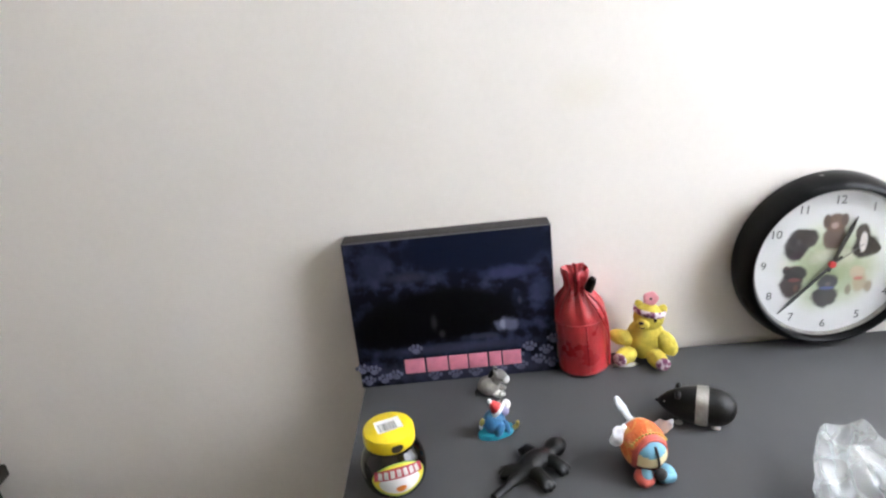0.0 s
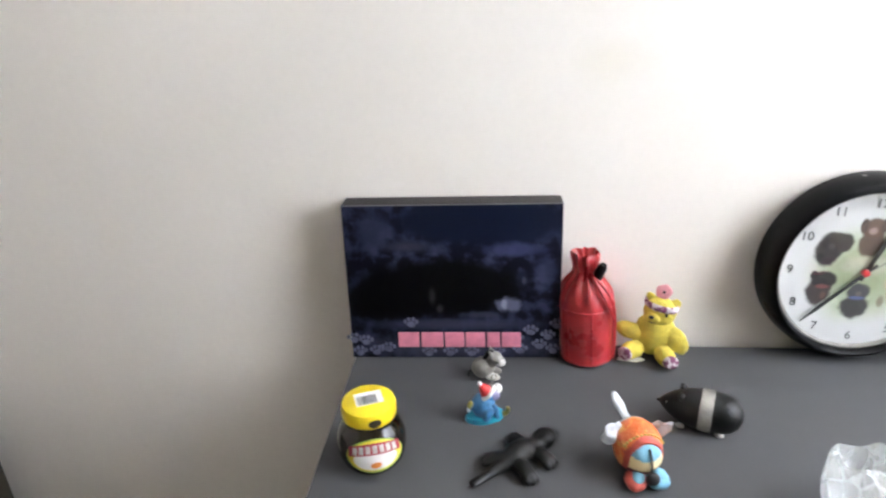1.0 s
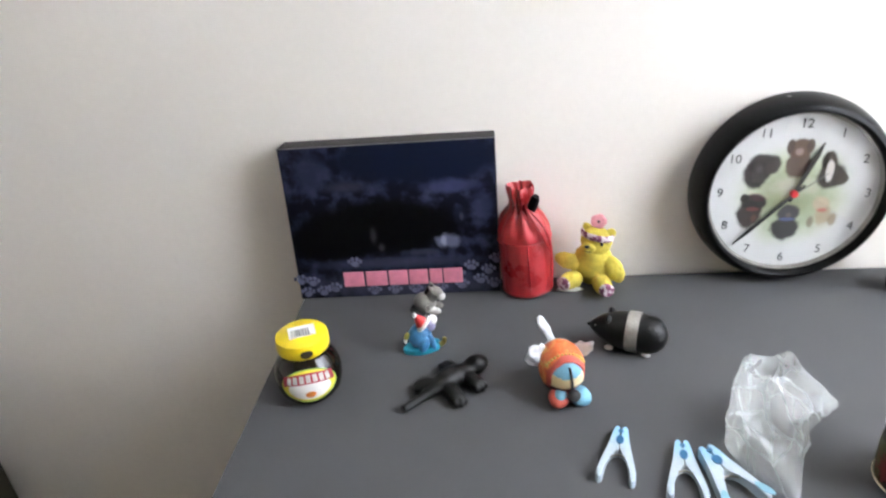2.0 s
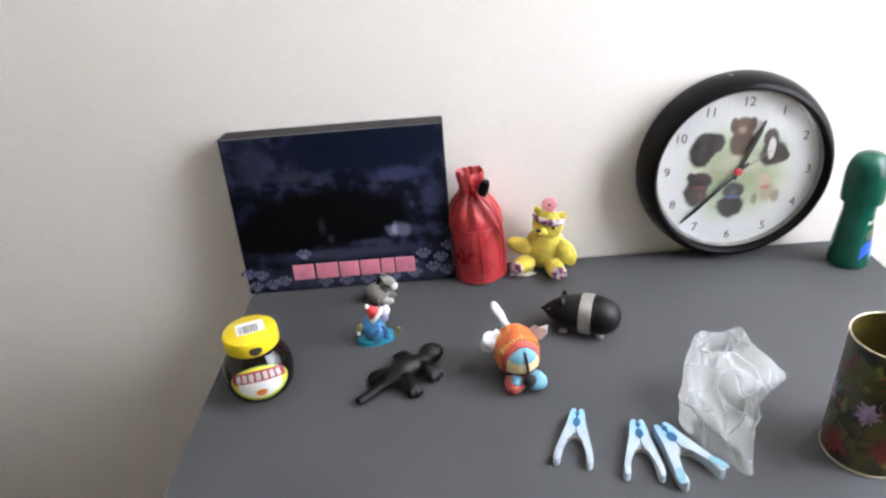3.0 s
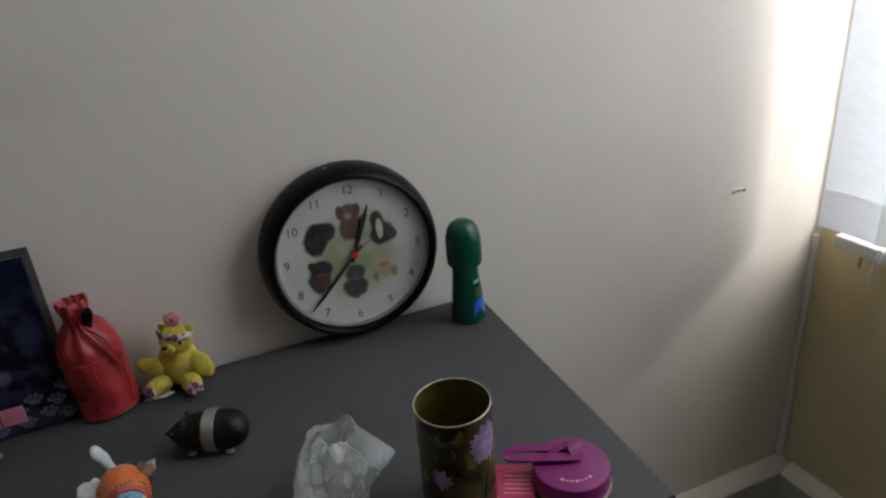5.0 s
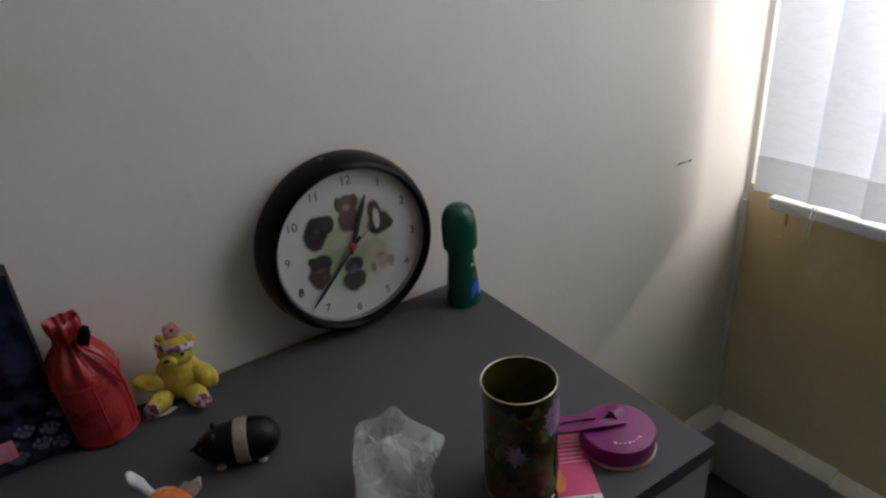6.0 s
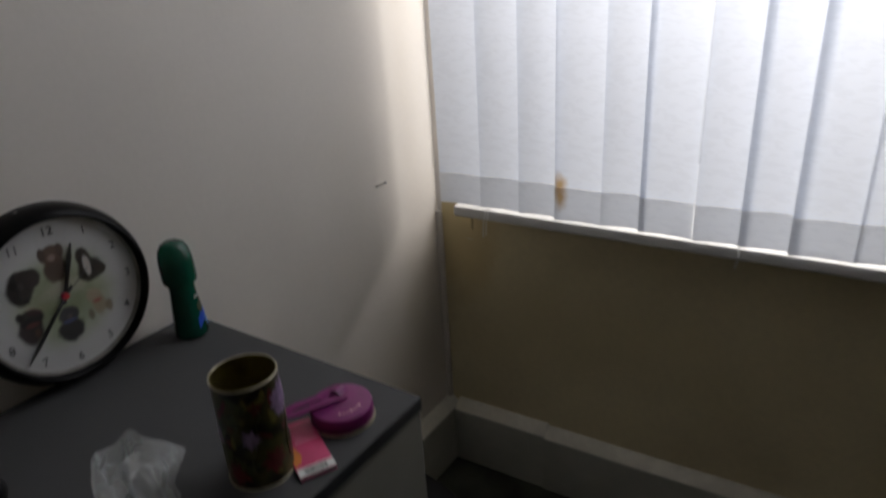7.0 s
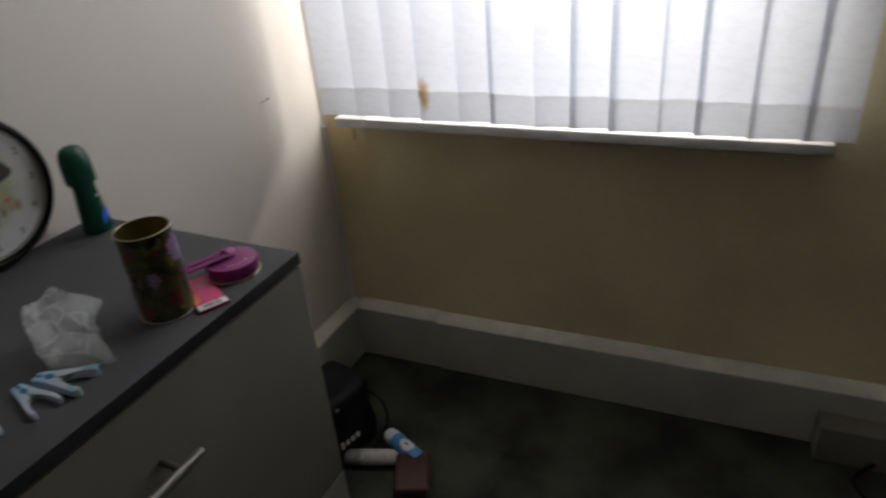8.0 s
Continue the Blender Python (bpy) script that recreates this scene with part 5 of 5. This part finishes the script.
def bloom(ang, z, r, n, mt, stem):
    if stem:
        bm = bmesh.new()
        tube(bm, [((TR + 0.0002) * math.cos(radians(ang) + 0.10 * math.sin(k)), (TR + 0.0002) * math.sin(radians(ang) + 0.10 * math.sin(k)), z - k * stem / 6) for k in range(7)], 0.0010, 6, 0, 0.4)
        part("stem", bm, M["leaf_green"], tin)
    for k in range(n):
        q = math.sqrt((k + 0.5) / n)
        t = k * 2.4
        petal("petal", ang + math.degrees(r * 0.75 * q * math.cos(t) / TR), z + r * q * math.sin(t), r * 0.17, r * 0.34, math.degrees(t) - 90, mt, 0.0003 + 0.00003 * (n - k))


bloom(-62, 0.092, 0.0160, 46, "petal_lilac", 0.07)
bloom(-135, 0.062, 0.010, 16, "petal_lilac", 0.04)
bloom(-100, 0.030, 0.013, 18, "petal_red", 0.0)
bloom(-40, 0.025, 0.014, 18, "petal_red", 0.0)
bloom(-170, 0.020, 0.012, 16, "petal_red", 0.0)
bloom(-118, 0.096, 0.007, 10, "petal_red", 0.03)
bloom(-160, 0.085, 0.009, 14, "leaf_green", 0.03)
bloom(150, 0.06, 0.013, 18, "petal_lilac", 0.05)
bloom(60, 0.07, 0.013, 18, "petal_red", 0.05)
bloom(10, 0.055, 0.011, 16, "petal_lilac", 0.04)
for k in range(64):
    petal("leaf", rng.uniform(-200, 20), rng.uniform(0.010, 0.108), rng.uniform(0.0016, 0.0034), rng.uniform(0.005, 0.011), rng.uniform(-70, 70), rng.choice(("leaf_green", "leaf_green", "leaf_light", "petal_red")), 0.00022 + 0.000002 * k)

# ---- purple round lid with a folded strap ----
purple = thing("purple_lid", pose(0.6825, 0.499, TOP) @ Matrix.Diagonal((1.04, 1.04, 1, 1)), "round purple tin lid with a folded purple strap", "lid")
bm = bmesh.new()
lathe(bm, [(0.0, 0.0005), (0.0322, 0.0005), (0.0330, 0.0016), (0.0322, 0.0030)], 56)
part("base_rim", bm, M["rim_metal"], purple, "thin brass base rim")
bm = bmesh.new()
lathe(bm, [(0.0, 0.0034), (0.0312, 0.0034), (0.0316, 0.0045), (0.0316, 0.0170), (0.0308, 0.0190), (0.0285, 0.0198), (0.0, 0.0200)], 64)
part("cap", bm, M["purple"], purple)


def ribbon(bm, pts, width, thick=0.0014, m=None):
    line = smooth_line(pts, 6)
    m = m or Matrix()
    rings = []
    for i, p in enumerate(line):
        d = (line[min(i + 1, len(line) - 1)] - line[max(i - 1, 0)]).normalized()
        side = Vector((-d.y, d.x, 0))
        side = side.normalized() if side.length > 1e-3 else Vector((0, 1, 0))
        n = d.cross(side).normalized()
        w = width[0] + (width[1] - width[0]) * i / (len(line) - 1)
        rings.append([bm.verts.new(m @ (p + a * side * w / 2 + b * n * thick / 2)) for a, b in ((-1, -1), (1, -1), (1, 1), (-1, 1))])
    for i in range(len(rings) - 1):
        for k in range(4):
            bm.faces.new((rings[i][k], rings[i][(k + 1) % 4], rings[i + 1][(k + 1) % 4], rings[i + 1][k]))
    bm.faces.new(list(reversed(rings[0])))
    bm.faces.new(rings[-1])


bm = bmesh.new()
ribbon(bm, [(0.008, 0.001, 0.0220), (-0.010, 0.0075, 0.0240), (-0.025, 0.0160, 0.0225), (-0.038, 0.0245, 0.0205), (-0.0425, 0.0305, 0.0200), (-0.036, 0.0345, 0.0215), (-0.021, 0.0275, 0.0225), (-0.007, 0.0190, 0.0235), (0.007, 0.012, 0.0225)], (0.0085, 0.0080))
part("strap", bm, M["purple"], purple)
bm = bmesh.new()
ribbon(bm, [(0.004, 0.0205, 0.0222), (0.0065, 0.0155, 0.0262), (0.0080, 0.0090, 0.0275), (0.0085, 0.0030, 0.0225)], (0.010, 0.013))
part("strap_end", bm, M["purple"], purple)
bm = bmesh.new()
ribbon(bm, [(-0.012, 0.0145, 0.0225), (-0.003, 0.0150, 0.0245), (0.006, 0.0135, 0.0262)], (0.008, 0.006))
part("strap_fold", bm, M["purple"], purple)
for k in range(7):
    a = radians(-142 + 11 * k)
    bm = bmesh.new()
    box(bm, (0, 0, 0), (0.0026, 0.0011 if k % 3 else 0.0024, 0.0003), m=pose(0.0205 * math.cos(a), 0.0205 * math.sin(a), 0.0202, 0, 0, math.degrees(a) + 90))
    part("script_bar", bm, M["pink_ink"], purple, "pale script bar")

# ---- magenta card packet ----
card = thing("card_packet", pose(0.606, 0.461, TOP, 0, 0, -28), "flat magenta card packet with a barcode strip", "packet")
CL, CWD = 0.084, 0.036
part("sleeve", boxed((0, CL / 2, 0.0022), (CWD, CL, 0.0040), 0.0008), M["magenta_card"], card)
part("barcode_strip", boxed((0, 0.0062, 0.0045), (CWD - 0.0005, 0.0118, 0.0005)), M["paper"], card, "white strip with a barcode")
bm = bmesh.new()
rng = random.Random(8)
x = -0.011
while x < 0.011:
    w = rng.choice((0.0006, 0.0010, 0.0016))
    box(bm, (x, 0.0062, 0.0049), (w, 0.0080, 0.0002))
    x += w + rng.choice((0.0007, 0.0012))
part("barcode", bm, M["ink"], card)
for k in range(6):
    part("text_bar", boxed((0.004, 0.050 + 0.0050 * k, 0.0044), (0.021 if k % 2 else 0.024, 0.0012, 0.0003)), M["pink_ink"], card, "pale pink lettering bar")
bm = bmesh.new()
slab(bm, [(-0.0170, 0.016), (-0.0105, 0.020), (-0.0070, 0.030), (-0.0095, 0.042), (-0.0150, 0.050), (-0.0178, 0.048)], 0.0002, 0, pose(0, 0, 0.0043))
part("leaf_print", bm, M["orange"], card, "orange leaf print")

# ---- green roll-on bottle ----
roll = thing("roll_on_bottle", pose(0.7175, 0.792, TOP, 0, 0, -74), "deep green plastic roll-on bottle with a domed cap", "bottle")
BODY = [(0.0, 0.0), (0.0185, 0.0), (0.0205, 0.0018), (0.0210, 0.006), (0.0202, 0.020), (0.0184, 0.040), (0.0164, 0.058), (0.0158, 0.066), (0.0162, 0.0745), (0.0160, 0.0765), (0.0, 0.0770)]


def bottle_r(z):
    for (r0, z0), (r1, z1) in zip(BODY[1:], BODY[2:]):
        if z0 <= z <= z1 and z1 > z0:
            return r0 + (r1 - r0) * (z - z0) / (z1 - z0)
    return 0.016


bm = bmesh.new()
lathe(bm, BODY, 48)
part("bottle_body", bm, M["green_plastic"], roll)
bm = bmesh.new()
lathe(bm, [(0.0, 0.0765), (0.0190, 0.0765), (0.0206, 0.0775), (0.0211, 0.0800), (0.0213, 0.0880), (0.0212, 0.1050), (0.0204, 0.1130), (0.0182, 0.1215), (0.0145, 0.1278), (0.0090, 0.1312), (0.0, 0.1322)], 48, 0, None, lambda a, z: 1 + (0.012 * math.cos(5 * a) if z < 0.06 else 0))
part("cap", bm, M["green_plastic"], roll, "domed green cap")
bm = bmesh.new()
wrap(bm, [(-0.011, -0.012), (0.010, -0.016), (0.012, 0.004), (0.006, 0.012), (-0.004, 0.010), (-0.010, 0.002)], bottle_r, 0.024, 0.22, 0.0003, 0, 5)
part("label", bm, M["blue_label"], roll, "bright blue label")
for k in range(4):
    bm = bmesh.new()
    wrap(bm, [(-0.0050 + 0.0028 * k, -0.002), (-0.0032 + 0.0028 * k, -0.002), (-0.0032 + 0.0028 * k, 0.002), (-0.0050 + 0.0028 * k, 0.002)], bottle_r, 0.056, 0.20, 0.0004, 0, 2)
    part("label_bar", bm, M["pale_paint"], roll)
bm = bmesh.new()
wrap(bm, oval(0.006, 0.007, 16), bottle_r, 0.041, 0.22, 0.0003, 0, 3)
part("label_mark", bm, M["leaf_green"], roll)
for k in range(3):
    bm = bmesh.new()
    wrap(bm, [(0.001, -0.0009), (0.008, -0.0009), (0.008, 0.0009), (0.001, 0.0009)], bottle_r, 0.016 + 0.004 * k, 0.22, 0.0006, 0, 2)
    part("label_bar", bm, M["fish_blue"], roll)

# ---- things on the carpet beside the dresser ----
M["bag_cloth"] = mat("black_nylon", (0.004, 0.004, 0.005), 0.6, spec=0.25, var=0.3, scale=40, bump=0.6, bscale=300)
M["can_blue"] = mat("blue_spray_can", (0.07, 0.27, 0.58), 0.3, var=0.1, scale=30)
M["brown_leather"] = mat("red_brown_leather", (0.06, 0.018, 0.014), 0.5, var=0.3, scale=40, bump=0.5, bscale=300)
hb = thing("black_holdall", pose(0.985, 0.718, FL, 0, 0, -14) @ Matrix.Diagonal((0.87, 0.87, 0.69, 1)), "soft black nylon holdall with handles, standing on the carpet", "bag")
bm = bmesh.new()
box(bm, (0, 0, 0.125), (0.30, 0.15, 0.25), 0.03, seg=4)
bmesh.ops.subdivide_edges(bm, edges=[e for e in bm.edges if e.calc_length() > 0.05], cuts=6, use_grid_fill=True)
for v in bm.verts:
    if v.co.z > 0.01:
        v.co += 0.016 * noise.noise_vector(v.co * 11) * min(1, v.co.z / 0.1)
part("body", bm, M["bag_cloth"], hb)
bm = bmesh.new()
ribbon(bm, [(-0.09, -0.02, 0.235), (-0.088, -0.045, 0.258), (-0.05, -0.060, 0.262), (-0.01, -0.045, 0.258), (0.0, -0.02, 0.235)], (0.016, 0.016), 0.003)
part("handle", bm, M["bag_cloth"], hb)
bm = bmesh.new()
tube(bm, smooth_line([(0.14, -0.05, 0.19), (0.168, -0.07, 0.14), (0.172, -0.085, 0.07), (0.145, -0.09, 0.016), (0.10, -0.095, 0.008)]), 0.005, 8, 0, 0.6)
part("strap", bm, M["bag_cloth"], hb)
for k in range(4):
    part("lettering_bar", boxed((0.012 + 0.017 * k, -0.089, 0.10), (0.010, 0.002, 0.018 if k else 0.026), 0.0005), M["pale_paint"], hb, "white lettering bar")
bm = bmesh.new()
ball(bm, (0.02, -0.083, 0.235), (0.006, 0.004, 0.006), 0)
part("rivet", bm, M["steel"], hb)

can = thing("spray_can", pose(1.064, 0.545, FL + 0.0195, 0, 0, math.degrees(math.atan2(0.127, 0.058))) @ Matrix.Scale(0.82, 4) @ Matrix.Rotation(radians(90), 4, "Y"), "blue and white spray can lying on the carpet", "spray can")
bm = bmesh.new()
lathe(bm, [(0.0, -0.070), (0.021, -0.070), (0.023, -0.067), (0.0235, -0.060), (0.0235, 0.030), (0.0225, 0.034)], 32)
part("can_body", bm, M["can_blue"], can)
bm = bmesh.new()
lathe(bm, [(0.0228, 0.034), (0.0225, 0.050), (0.0205, 0.063), (0.015, 0.070), (0.0, 0.072)], 32)
part("cap", bm, M["white"], can, "white domed cap")
bm = bmesh.new()
wrap(bm, oval(0.016, 0.026, 24, 0.06, 3), lambda z: 0.0235, -0.020, math.pi, 0.0004, 0, 4)
part("label", bm, M["paper"], can, "white label patch")
bm = bmesh.new()
wrap(bm, oval(0.003, 0.008, 12), lambda z: 0.0235, -0.018, math.pi, 0.0008, 0, 2)
part("label_mark", bm, M["navy"], can)

tub = thing("white_tube", pose(1.010, 0.598, FL + 0.0187, 0, 0, -70) @ Matrix.Scale(0.92, 4) @ Matrix.Rotation(radians(90), 4, "Y"), "white plastic tube with a silver cap lying on the carpet", "tube")
bm = bmesh.new()
lathe(bm, [(0.0, 0.065), (0.012, 0.064), (0.0185, 0.058), (0.020, 0.048), (0.020, -0.02), (0.019, -0.022)], 28)
part("tube_body", bm, M["pale_paint"], tub)
bm = bmesh.new()
lathe(bm, [(0.0195, -0.022), (0.0195, -0.058), (0.017, -0.062), (0.0, -0.062)], 28)
part("cap", bm, M["silver"], tub, "silver ribbed cap")

bm = bmesh.new()
box(bm, (0, 0, 0.018), (0.11, 0.075, 0.034), 0.012, seg=3)
for v in bm.verts:
    v.co += 0.003 * noise.noise_vector(v.co * 30) if v.co.z > 0.005 else Vector()
solid("brown_wallet", bm, M["brown_leather"], pose(1.000, 0.488, FL, 0, 0, 25), "red-brown leather wallet lying on the carpet", "wallet")

bx = thing("grey_adapter_box", EAST @ pose(-0.055, -1.215, FL), "grey plastic adapter box against the skirting board", "adapter")
part("case", boxed((0, 0, 0.045), (0.06, 0.18, 0.09), 0.006), M["dresser_body"], bx)
bm = bmesh.new()
tube(bm, smooth_line([(-0.03, -0.02, 0.02), (-0.07, 0.02, 0.006), (-0.12, -0.01, 0.005), (-0.12, -0.08, 0.005), (-0.06, -0.13, 0.005)]), 0.004, 8)
part("cable", bm, M["black"], bx, "black cable")
